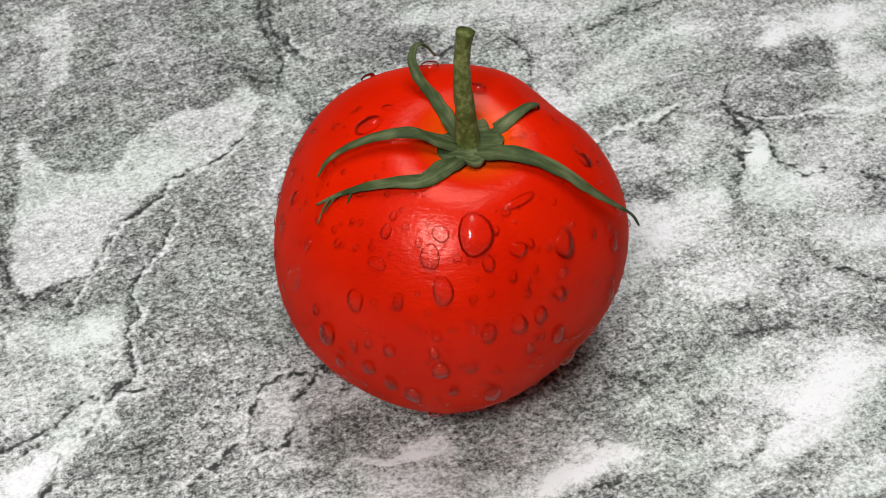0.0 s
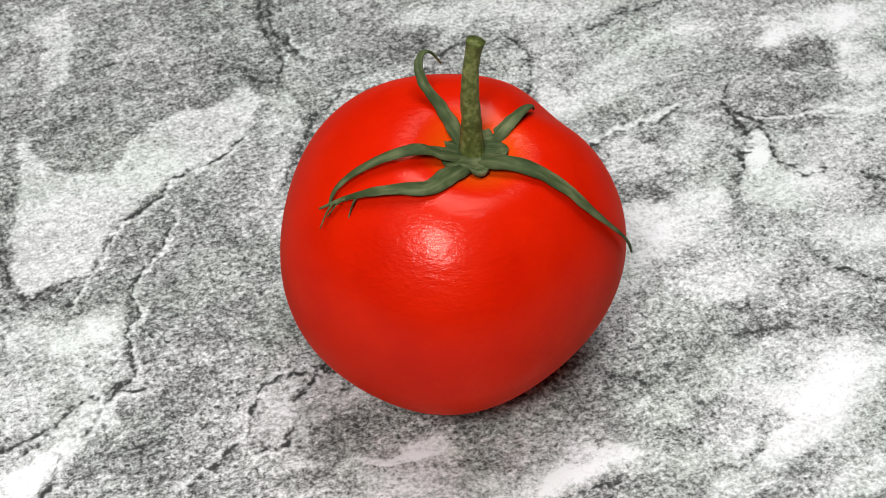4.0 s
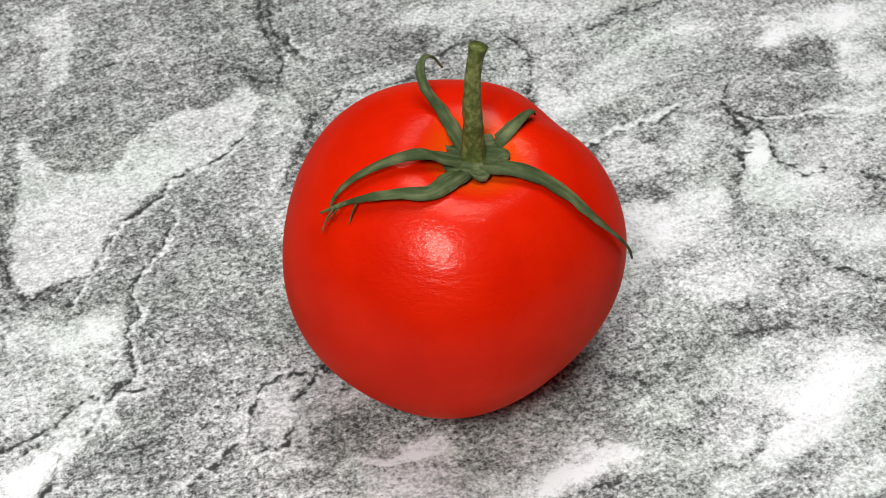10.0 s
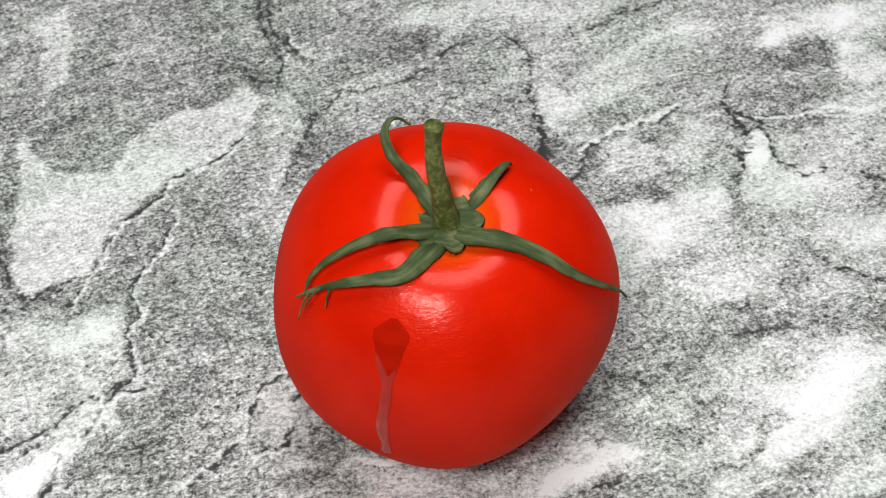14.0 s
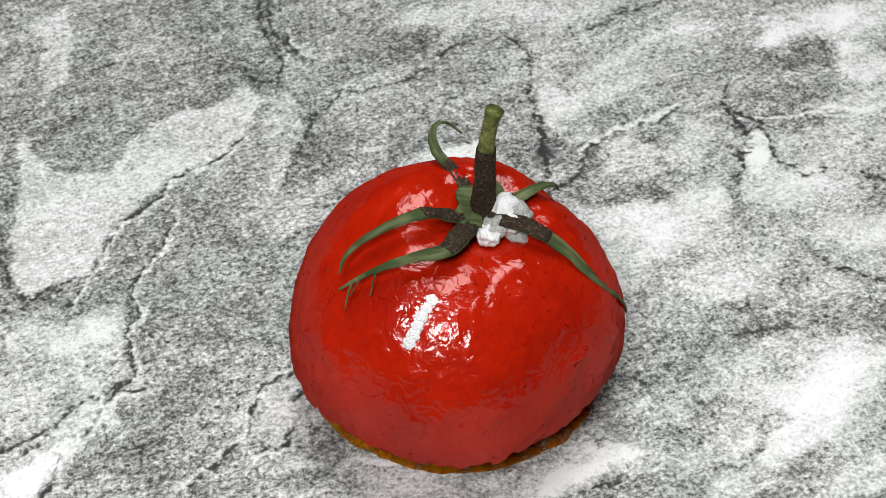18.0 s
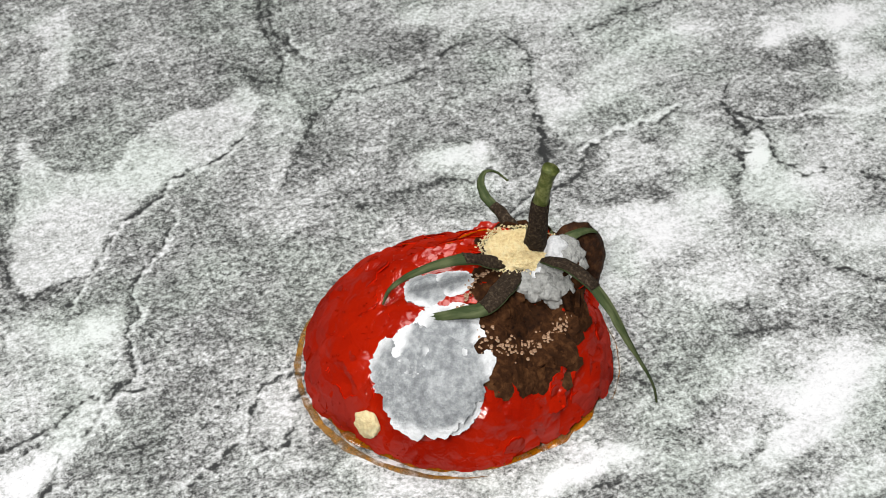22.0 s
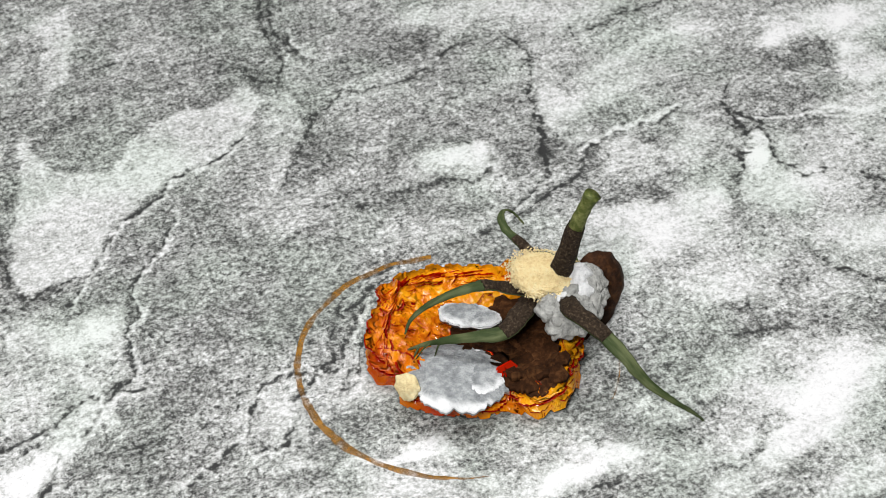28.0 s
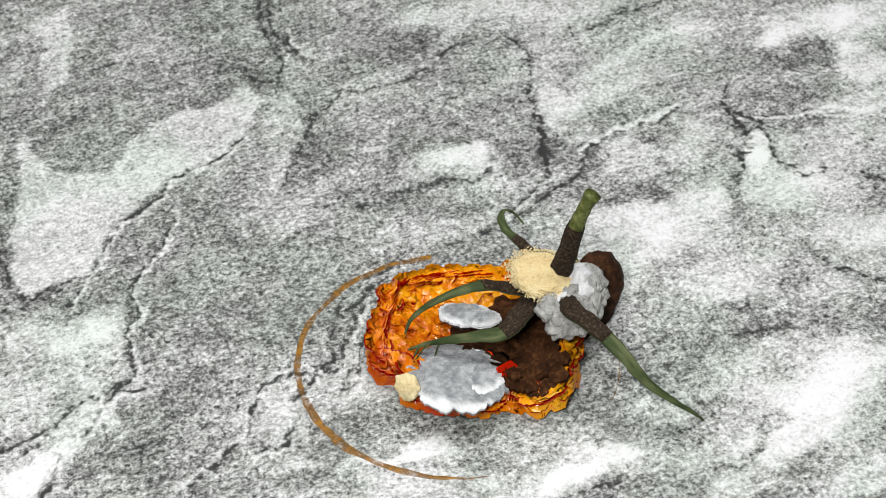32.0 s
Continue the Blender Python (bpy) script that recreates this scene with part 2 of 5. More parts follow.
def layered(x, y, cell, seed, octaves=3):
    return sum(lattice(x, y, cell / 2 ** k, seed + k) / 2 ** k for k in range(octaves))


# ---- the room ----


def box(name, lo, hi, mat, kind="structure"):
    bm = bmesh.new()
    bmesh.ops.create_cube(bm, size=1.0)
    for v in bm.verts:
        v.co = Vector([(a + b) / 2 + c * (b - a) for a, b, c in zip(lo, hi, v.co)])
    me = bpy.data.meshes.new(name)
    bm.to_mesh(me)
    me.materials.append(mat)
    return tagged(new(name, me), kind=kind)


box("floor", (-2, -2, -0.85), (2, 2, -0.75), BOARDS)
box("ceiling", (-2, -2, 1.8), (2, 2, 1.9), WALLPAINT)
box("wall_north", (-2, 2, -0.75), (2, 2.1, 1.8), WALLPAINT)
box("wall_south", (-2, -2.1, -0.75), (2, -2, 1.8), WALLPAINT)
box("wall_east", (2, -2.1, -0.75), (2.1, 2.1, 1.8), WALLPAINT)
box("wall_west", (-2.1, -2.1, -0.75), (-2, 2.1, 1.8), WALLPAINT)

# ---- the tabletop: printed slate with ledges, cracks and pale plates (tenths of a millimetre) ----
LINE_PLATE = [(-541, 713), (-580, 659), (-633, 606), (-700, 560), (-734, 492), (-784, 436), (-827, 392), (-839, 334), (-849, 268), (-877, 218), (-889, 166), (-892, 125)]
LINE_PLATE2 = [(-892, 125), (-986, 148), (-959, 185), (-878, 225)]
LINE_PLATE3 = [(-986, 148), (-1032, 181), (-1067, 240), (-1090, 315)]
LINE_TOP_A = [(-550, 1297), (-529, 1194), (-505, 1119), (-469, 1058), (-455, 1002), (-469, 950), (-458, 876)]
LINE_TOP_B = [(-568, 1002), (-538, 950), (-486, 931), (-461, 876), (-449, 812)]
LINE_TOP_C = [(-529, 1297), (-500, 1169), (-446, 1065), (-389, 1017)]
LINE_VEIN = [(-362, 790), (-373, 734), (-392, 680), (-413, 599), (-427, 553)]
LINE_SEAM_A = [(82, 1149), (3, 1075), (-43, 1010), (-119, 950), (-209, 908), (-292, 892), (-342, 835), (-376, 785)]
LINE_SEAM_B = [(100, 1139), (167, 1109), (212, 1058), (217, 974), (206, 880), (225, 812), (237, 724), (245, 637), (256, 570)]
LINE_SEAM_C = [(353, 663), (340, 606), (286, 537), (227, 488), (161, 416), (83, 373)]
LINE_TOP_R = [(382, 1174), (422, 1189), (481, 1235), (563, 1266), (639, 1310)]
LINE_STREAK = [(351, 676), (405, 713), (459, 754), (521, 785), (599, 826)]
LINE_FORK_A = [(737, 915), (719, 858), (745, 794), (771, 741), (771, 676), (741, 627), (730, 578)]
LINE_FORK_B = [(747, 812), (810, 785), (824, 702), (837, 629), (877, 608), (896, 570), (926, 578), (950, 612), (1008, 595), (1067, 564), (1114, 549)]
LINE_RIGHT_H = [(864, 334), (888, 292), (923, 255), (973, 229), (1046, 188)]
LINE_LEDGE = [(-698, 422), (-702, 334), (-734, 287), (-756, 221), (-764, 157), (-731, 91), (-753, 39), (-736, -12), (-721, -79), (-742, -125), (-768, -171), (-797, -249), (-836, -283), (-853, -344), (-860, -403), (-886, -432)]
LINE_LEDGE2 = [(-721, -79), (-766, -142), (-831, -171), (-872, -224), (-928, -265), (-983, -299)]
LINE_CHIP_A = [(-268, -60), (-308, -83), (-325, -125), (-347, -161), (-336, -213), (-351, -256), (-383, -283), (-417, -299)]
LINE_CHIP_B = [(-334, -79), (-385, -83), (-421, -112), (-447, -150), (-451, -209), (-457, -249), (-490, -299), (-523, -341), (-568, -391)]
LINE_WAVY_A = [(-149, 218), (-214, 163), (-255, 109), (-275, 42), (-271, -43), (-293, -68)]
LINE_WAVY_B = [(-185, 95), (-203, 17), (-222, -68), (-239, -142)]
LINE_BACK = [(118, 676), (105, 595), (58, 558), (-28, 549), (-141, 502), (-224, 452)]
LINE_LOW = [(360, -366), (310, -391), (236, -432)]
LINE_MID_R = [(362, -84), (407, -93), (442, -125)]
LINE_LEFT_T = [(-961, 979), (-897, 1017), (-857, 1002)]
LINE_RIPPLE_A = [(-136, 258), (-203, 221), (-254, 157), (-271, 95)]
LINE_RIPPLE_B = [(-213, 130), (-234, 60), (-244, -18), (-236, -93), (-247, -142)]
LINE_EAST = [(659, 42), (707, 60), (788, 74)]
LINE_STEP = [(259, 574), (229, 543), (185, 492), (140, 422)]
LINE_SW = [(-698, -126), (-772, -142), (-819, -166), (-862, -214), (-912, -283), (-962, -344)]
LINE_SW_B = [(-643, -268), (-738, -299), (-790, -359), (-834, -389)]
LINE_TOP_D = [(-28, 1297), (-60, 1219), (-82, 1070)]
LINE_GULLY = [(-459, 1144), (-430, 1058), (-383, 1033)]
LINE_MIX = [(-336, 452), (-282, 502), (-198, 533)]
LINE_NE = [(775, 801), (866, 812), (957, 823), (1045, 812)]
MORE_CRACKS = [(LINE_RIPPLE_A, 0.6, 0.6, 0.5), (LINE_RIPPLE_B, 0.5, 0.6, 0.6), (LINE_EAST, 0.5, 0.5, 0), (LINE_STEP, 0.5, 0.6, 0.6), (LINE_SW, 0.5, 0.6, 0.7),
               (LINE_SW_B, 0.4, 0.5, 0), (LINE_TOP_D, 0.4, 0.45, 0), (LINE_GULLY, 0.5, 0.6, 0.5), (LINE_MIX, 0.4, 0.5, 0), (LINE_NE, 0.4, 0.4, -0.8)]
CRACKS = MORE_CRACKS + [(LINE_PLATE, 0.5, 0.72, 0.7), (LINE_PLATE2, 0.42, 0.7, 0), (LINE_PLATE3, 0.42, 0.7, 0), (LINE_TOP_A, 0.42, 0.7, 0), (LINE_TOP_B, 0.42, 0.7, 0), (LINE_TOP_C, 0.42, 0.7, 0), (LINE_VEIN, 0.42, 0.7, 0), (LINE_SEAM_A, 0.42, 0.7, 0), (LINE_SEAM_B, 0.5, 0.85, 0), (LINE_SEAM_C, 0.42, 0.7, 0), (LINE_TOP_R, 0.45, 0.9, 0), (LINE_STREAK, 0.35, 0.5, 0.9), (LINE_FORK_A, 0.6, 0.9, 0), (LINE_FORK_B, 0.45, 0.8, 0), (LINE_RIGHT_H, 0.42, 0.7, 0), (LINE_LEDGE, 0.5, 0.75, 0.7), (LINE_LEDGE2, 0.45, 0.65, 0.6), (LINE_CHIP_A, 0.45, 0.8, 0.6), (LINE_CHIP_B, 0.45, 0.8, -0.6), (LINE_WAVY_A, 0.42, 0.7, 0), (LINE_WAVY_B, 0.42, 0.7, 0), (LINE_BACK, 0.42, 0.7, 0), (LINE_LOW, 0.42, 0.7, 0), (LINE_MID_R, 0.42, 0.7, 0), (LINE_LEFT_T, 0.42, 0.7, 0)]
# pale and dark patches of the slate, plus painted light balance: x, y, half length, half width, turn, how pale
# the broadest ones paint in uneven light: left side darker, front right paler
PATCHES_A = [(69, -14, 38, 17, 29, 0.5), (63, 39, 43, 20, 31, 0.3), (100, 70, 26, 18, 20, 0.3), (36, -33, 34, 8, 18, 0.5), (-96, 39, 14, 18, 15, 0.2), (-79, 60, 12, 13, 55, 0.2), (-66, 72, 12, 9, 30, 0.2), (-75, 30, 57, 84, 0, -0.62), (-85, 105, 65, 37, 0, -0.4), (-55, 86, 6, 8, 0, 0.5), (-105, 26, 4, 9, 0, 0.5), (-94, 4, 16, 10, 35, 0.55), (-79, 4, 6, 7, 58, 0.7), (-77, -17, 3, 13, 46, 0.9), (-84, -27, 12, 5, 63, 0.9)]
PATCHES_B = [(-92, -37, 7, 5, 51, 0.8), (-44, 70, 3, 20, 0, 0.45), (-39, -15, 5, 6, 38, 0.6), (-35, -24, 2, 3, 0, 0.6), (78, 64, 4, 3, 37, 1.6), (83, -17, 23, 6, 41, 0.6), (90, -4, 13, 5, 24, 0.5), (89, -37, 11, 5, 32, 0.8), (59, -37, 15, 4, 33, 0.8), (56, 47, 14, 11, 26, 0.32), (45, 43, 10, 7, 38, 0.3), (66, 70, 10, 8, 27, 0.7), (45, 66, 10, 6, 27, 0.5), (3, 63, 9, 3, 12, 0.8), (-17, 66, 4, 2, 0, 0.8)]
PATCHES_C = [(-14, -30, 11, 2, 6, 1.0), (-33, -34, 5, 2, 12, 0.7), (-5, -27, 9, 3, 0, 0.6), (30, 81, 8, 12, 15, 0.6), (25, 95, 6, 9, 0, 0.5), (100, 117, 16, 7, 22, 0.7), (115, 122, 11, 9, 28, 0.6), (113, 102, 8, 9, 15, 0.7), (102, 81, 9, 2, 0, 0.6), (88, 114, 7, 4, 15, 0.6), (92, 51, 15, 11, 26, 0.6), (102, 39, 9, 7, 13, 0.5), (48, -17, 6, 3, 12, 0.5), (32, -30, 11, 3, 15, 0.6), (26, -37, 8, 3, 18, 0.7)]
PATCHES_D = [(-108, 114, 8, 8, 99, 0.5), (-107, 93, 2, 13, 0, 0.55), (-117, 122, 8, 5, 17, 0.5), (-84, 114, 8, 9, 0, 0.4), (-92, 100, 6, 3, 16, 0.5), (-4, 102, 2, 3, 0, 0.7), (-50, 20, 12, 5, 27, 0.3), (-28, 39, 13, 5, 28, 0.35), (-26, 75, 9, 3, 29, 0.4), (10, 122, 15, 5, 16, 0.3), (-9, 119, 14, 5, 0, 0.2), (70, 18, 5, 2, 0, 0.6), (-71, 117, 13, 12, 0, -0.7), (-86, 88, 11, 6, -21, -0.7), (-102, 80, 9, 5, 0, -0.5)]
PATCHES_E = [(-59, -4, 14, 5, 20, -0.6), (-59, -17, 9, 4, 0, -0.8), (-55, -30, 13, 6, 15, -0.6), (-60, -14, 8, 4, 26, -0.4), (-45, -4, 12, 4, 0, -0.5), (-25, -27, 5, 2, 0, -0.6), (18, 68, 7, 6, 28, -0.9), (40, 50, 8, 4, 14, -1.0), (50, 51, 4, 4, 14, -0.7), (96, 105, 11, 5, 28, -1.0), (88, 78, 7, 3, -8, -0.9), (71, 49, 3, 6, 0, -0.9), (82, 88, 10, 5, 21, -0.5), (52, 76, 7, 4, 39, -0.6), (-18, 79, 14, 5, 29, -0.4)]
PATCHES_F = [(-9, 68, 14, 4, 28, -0.4), (-14, 50, 13, 3, 21, -0.5), (-33, 24, 12, 5, 34, -0.4), (50, 13, 10, 8, 13, -0.35), (68, 4, 9, 4, 30, -0.6), (47, -24, 10, 3, 18, -0.5), (68, -24, 10, 2, 33, -0.6), (32, -21, 8, 3, 12, -0.4), (39, 4, 5, 9, 13, -0.3), (-66, 9, 5, 10, 27, -0.35), (-47, 8, 8, 4, 39, -0.45), (-105, 53, 4, 12, 30, -0.1), (-102, 6, 4, 6, 0, -0.35), (12, -34, 15, 3, 6, -0.3), (-29, -37, 7, 3, 6, -0.35)]
PATCHES_G = [(38, -37, 5, 2, 39, -0.5), (60, -31, 6, 2, 33, -0.4), (-48, 112, 7, 9, 88, -0.35), (32, 114, 9, 4, 29, -0.2), (-37, 102, 8, 9, 30, -0.3), (61, 53, 6, 5, 0, -0.2), (-95, 68, 9, 5, 0, -0.35), (79, 9, 10, 5, 24, -0.35)]
PATCHES_H = [(-46, 78, 14, 14, 0, -0.35), (-16, 78, 16, 11, 0, -0.4), (-44, 47, 14, 12, 0, 0.45), (-42, 18, 12, 10, 0, 0.2), (-41, -4, 14, 12, 0, -0.45), (-55, -21, 14, 18, 0, -0.3), (-75, 86, 14, 14, 0, -0.25), (-6, 49, 18, 7, 0, -0.45), (18, 66, 7, 8, 0, -0.6), (100, 107, 9, 9, 0, -0.5), (88, 78, 10, 5, 0, -0.5)]
PATCHES_I = [(44, 51, 10, 5, 0, -0.5), (-92, 4, 14, 7, 0, 0.3), (-91, -13, 14, 7, 0, -0.25), (-16, 122, 19, 13, 0, -0.2), (51, -13, 11, 7, 0, -0.25), (64, -34, 5, 7, 0, -0.35), (34, -37, 7, 4, 0, -0.3), (-5, -28, 11, 4, 0, 0.55), (76, -13, 15, 5, 0, 0.4), (-60, -6, 9, 10, 0, -0.25)]
PATCHES = PATCHES_H + PATCHES_I + PATCHES_A + PATCHES_B + PATCHES_C + PATCHES_D + PATCHES_E + PATCHES_F + PATCHES_G
# plates with a clear edge: outline in tenths of a millimetre, how pale
PLATE_WEST = [(-1090, 315), (-1121, 595), (-1087, 734), (-1041, 595), (-862, 595), (-855, 702), (-756, 801), (-668, 812), (-544, 927), (-506, 835), (-541, 713), (-633, 606), (-700, 560), (-734, 492), (-784, 436), (-827, 392), (-839, 334), (-849, 268), (-877, 221), (-959, 185), (-986, 148), (-1032, 181), (-1067, 240)]
PLATE_SOUTH_WEST = [(-1043, 25), (-924, 95), (-823, 121), (-749, 113), (-753, 39), (-736, -12), (-721, -79), (-766, -142), (-831, -171), (-872, -224), (-983, -299)]
WHITE_STRIP = [(-721, -79), (-742, -125), (-768, -171), (-797, -249), (-836, -283), (-853, -344), (-860, -403), (-886, -432), (-958, -432), (-969, -374), (-909, -299), (-843, -253), (-805, -174), (-760, -142)]
CHIP = [(-334, -79), (-385, -83), (-421, -112), (-447, -150), (-451, -209), (-457, -249), (-371, -283), (-351, -256), (-336, -213), (-347, -161)]
VEIN_BAND = [(-483, 927), (-418, 858), (-381, 745), (-402, 595), (-426, 533), (-459, 595), (-485, 745)]
WHITE_EAST = [(684, -299), (772, -206), (860, -125), (987, -43), (957, -206), (866, -237), (780, -314), (694, -403), (644, -421)]
WHITE_FORK = [(771, 741), (806, 757), (818, 659), (792, 595), (745, 585), (746, 627)]
PLATE_MIDDLE = [(2, 691), (89, 691), (109, 616), (99, 578), (1, 564), (-114, 570), (-57, 637)]
PALE_STREAK = [(-1157, 1144), (-1103, 1297), (-1055, 1144), (-1059, 927), (-1074, 880), (-1113, 1021)]
PLATES = [(PLATE_WEST, 0.74), (PLATE_SOUTH_WEST, 0.55), (WHITE_STRIP, 0.8), (CHIP, 0.5), (VEIN_BAND, 0.45), (WHITE_EAST, 0.35), (WHITE_FORK, 1.0), (PLATE_MIDDLE, 0.3), (PALE_STREAK, 0.5)]


def tabletop():
    xs = np.concatenate([np.linspace(-450, -132, 12), np.arange(-130, 126.2, 0.29), np.linspace(128, 450, 12)])
    ys = np.concatenate([np.linspace(-350, -48, 12), np.arange(-46, 132.2, 0.29), np.linspace(134, 450, 12)])
    nx, ny = len(xs), len(ys)
    X, Y = [a.ravel() for a in np.meshgrid(xs, ys)]
    U = X + 1.0 * layered(X, Y, 6, 11, 5) + 0.45 * layered(X, Y, 1.7, 17, 2)
    V = Y + 1.0 * layered(X, Y, 6, 31, 5) + 0.45 * layered(X, Y, 1.7, 37, 2)
    UB = X + 3.6 * layered(X, Y, 14, 61, 6)
    VB = Y + 3.6 * layered(X, Y, 14, 71, 6)
    c, s = math.cos(radians(32)), math.sin(radians(32))
    tone = 0.45 * layered((X * c + Y * s) / 3.2, -X * s + Y * c, 9, 51, 4)
    for x, y, a, b, turn, v in PATCHES:
        ct, st = math.cos(radians(turn)), math.sin(radians(turn))
        p, q = ((UB - x) * ct + (VB - y) * st) / a, (-(UB - x) * st + (VB - y) * ct) / b
        d = p * p + q * q
        tone += v * (np.clip(1.5 - d, 0, 1) ** 2) * 0.95
    UP = X + 2.4 * layered(X, Y, 10, 81, 6)
    VP = Y + 2.4 * layered(X, Y, 10, 85, 6)
    plates = np.zeros_like(X)
    for line, v in PLATES:
        inside = np.zeros(len(X), dtype=bool)
        for (x0, y0), (x1, y1) in zip(line, line[1:] + line[:1]):
            if y0 != y1:
                inside ^= ((VP < 0.1 * y0) != (VP < 0.1 * y1)) & (UP < 0.1 * (x0 + (10 * VP - y0) * (x1 - x0) / (y1 - y0)))
        plates = np.where(inside, np.maximum(plates, v), plates)
    soft = plates.reshape(ny, nx)
    for _ in range(5):
        soft[1:-1, 1:-1] = (soft[:-2, 1:-1] + soft[2:, 1:-1] + soft[1:-1, :-2] + soft[1:-1, 2:] + soft[1:-1, 1:-1]) / 5
    tone = np.maximum(tone, -0.3) * (1 - 0.5 * np.minimum(soft.ravel(), 1)) + soft.ravel()
    crack = np.zeros_like(X)
    for line, width, depth, lip in CRACKS:
        pts = [(0.1 * a, 0.1 * b) for a, b in line]
        for (x0, y0), (x1, y1) in zip(pts, pts[1:]):
            near = np.where((U > min(x0, x1) - 7) & (U < max(x0, x1) + 7) & (V > min(y0, y1) - 7) & (V < max(y0, y1) + 7))[0]
            u, v = U[near], V[near]
            dx, dy = x1 - x0, y1 - y0
            L2 = dx * dx + dy * dy
            k = np.clip(((u - x0) * dx + (v - y0) * dy) / L2, 0, 1)
            ex, ey = u - x0 - k * dx, v - y0 - k * dy
            d = np.hypot(ex, ey)
            side = (ey * dx - ex * dy) / math.sqrt(L2)
            w = 0.85 * width * (1 + 0.9 * lattice(X[near], Y[near], 3.5, 91))
            crack[near] = np.maximum(crack[near], depth * (0.8 * np.exp(-(d / np.maximum(w, 0.12)) ** 2) + 0.3 * np.exp(-(d / 1.5) ** 2)))
            # the lip beside a ledge is pale on the raised side
            if lip:
                edge = np.exp(-((side * np.sign(lip) - 0.9) / 0.8) ** 2) * (d < 2.6) * abs(lip)
                tone[near] = np.maximum(tone[near], edge * 1.5 - 0.25)
    crack *= np.clip(0.7 + 0.75 * lattice(X, Y, 0.9, 95) + 0.5 * lattice(X, Y, 6, 96), 0, 1.25)
    Z = -0.10 * crack + 0.05 * tone
    co = np.stack([X, Y, np.minimum(Z, 0.0)], 1) * MM
    i = np.arange(nx * ny).reshape(ny, nx)
    quads = np.stack([i[:-1, :-1], i[:-1, 1:], i[1:, 1:], i[1:, :-1]], -1).reshape(-1, 4)
    me = bpy.data.meshes.new("tabletop")
    me.vertices.add(len(co))
    me.vertices.foreach_set("co", co.ravel())
    me.loops.add(quads.size)
    me.loops.foreach_set("vertex_index", quads.ravel().astype(np.int32))
    me.polygons.add(len(quads))
    me.polygons.foreach_set("loop_start", np.arange(0, quads.size, 4, dtype=np.int32))
    me.polygons.foreach_set("use_smooth", np.ones(len(quads), dtype=bool))
    for name, data in (("tone", tone), ("crack", crack)):
        at = me.attributes.new(name, "FLOAT", "POINT")
        at.data.foreach_set("value", data.astype(np.float32))
    me.update(calc_edges=True)
    me.validate()
    me.materials.append(STONE)
    tagged(new("tabletop", me), "grey and white slate patterned tabletop with dark cracks", "tabletop", kind="structure")
    box("table_slab", (-0.449, -0.349, -0.75), (0.449, 0.449, -0.0012), STONE)


tabletop()

# ---- the tomato: its shape in millimetres, in its own space with the base at the origin ----
CENTRE = np.array([0.0, 0.0, 36.0])
AXIS = np.array([4.0, -4.0, 28.5]) / np.linalg.norm([4.0, -4.0, 28.5])
SIDE = np.cross([0, 1.0, 0], AXIS)
SIDE /= np.linalg.norm(SIDE)
FRONT = np.cross(AXIS, SIDE)
CALYX = np.array([4.8, -3.8, 64.4])


def gauss(a, s):
    return np.exp(-(a / s) ** 2)


def turn_gap(a, b):
    return (a - b + np.pi) % (2 * np.pi) - np.pi


def tomato_shape(u):
    """Points of the fresh skin for an array of directions."""
    up = u @ AXIS
    th = np.arccos(np.clip(up, -1, 1))
    ph = np.arctan2(u @ FRONT, u @ SIDE)
    r = 1 + 0.014 * np.cos(5 * ph + 0.6) * np.sin(th) ** 2 + 0.010 * np.cos(3 * ph - 0.8) * np.sin(th) ** 2
    # a furrow runs down from the stalk at the far side
    r -= 0.050 * gauss(turn_gap(ph, radians(48)), 0.26) * gauss(th - 0.80, 0.42)
    r += 0.020 * gauss(turn_gap(ph, radians(5)), 0.5) * gauss(th - 1.1, 0.5)
    r -= 0.02 * gauss(turn_gap(ph, radians(-60)), 0.6) * gauss(th - 2.2, 0.5)
    p = u * np.array([37.4, 38.3, 36.3]) * r[:, None]
    rad = np.linalg.norm(p - np.outer(p @ AXIS, AXIS), axis=1)
    p = p - np.outer(np.where(up > 0, 7.6 * gauss(rad, 9.5), 0), AXIS)
    p = p + CENTRE
    p[:, 2] = np.where(p[:, 2] < 3, 0.5 * p[:, 2] ** 2 / 3 + 1.5 * 0 + p[:, 2] * 0.5, p[:, 2])
    p[:, 2] = np.maximum(p[:, 2], 0.15)
    return p


# how the fruit sinks: height left, slide to the side and back, wrinkles and tilts
MOMENTS = [1.5, 2, 2.6, 9, 10, 11, 12, 13, 14, 15, 16, 17, 18, 19, 20, 21, 22, 23, 24, 24.5, 25, 25.5, 26.2, 27.5]
SQUASH = ([14, 16, 17, 18, 19, 20, 21, 22, 23, 24, 25], [1, 0.94, 0.89, 0.79, 0.635, 0.555, 0.45, 0.30, 0.14, 0.11, 0.10])
WRINKLE = ([14, 17, 18, 20, 21, 22, 23, 24, 26], [0, 0.12, 0.26, 0.36, 0.50, 0.72, 0.95, 0.95, 0.6])
SHRINK = ([0, 1.5, 2.6, 9, 13, 17], [1, 1, 0.978, 0.974, 0.955, 0.952])
TILT = ([14, 16.5, 18, 20, 21, 22, 23, 24, 25], [0, 0.1, 0.2, 0.3, 0.5, 0.9, 1.5, 2.0, 3.0])
DRY = ([24, 24.5, 25, 25.5, 26.2], [0, 0.35, 0.78, 0.96, 1])
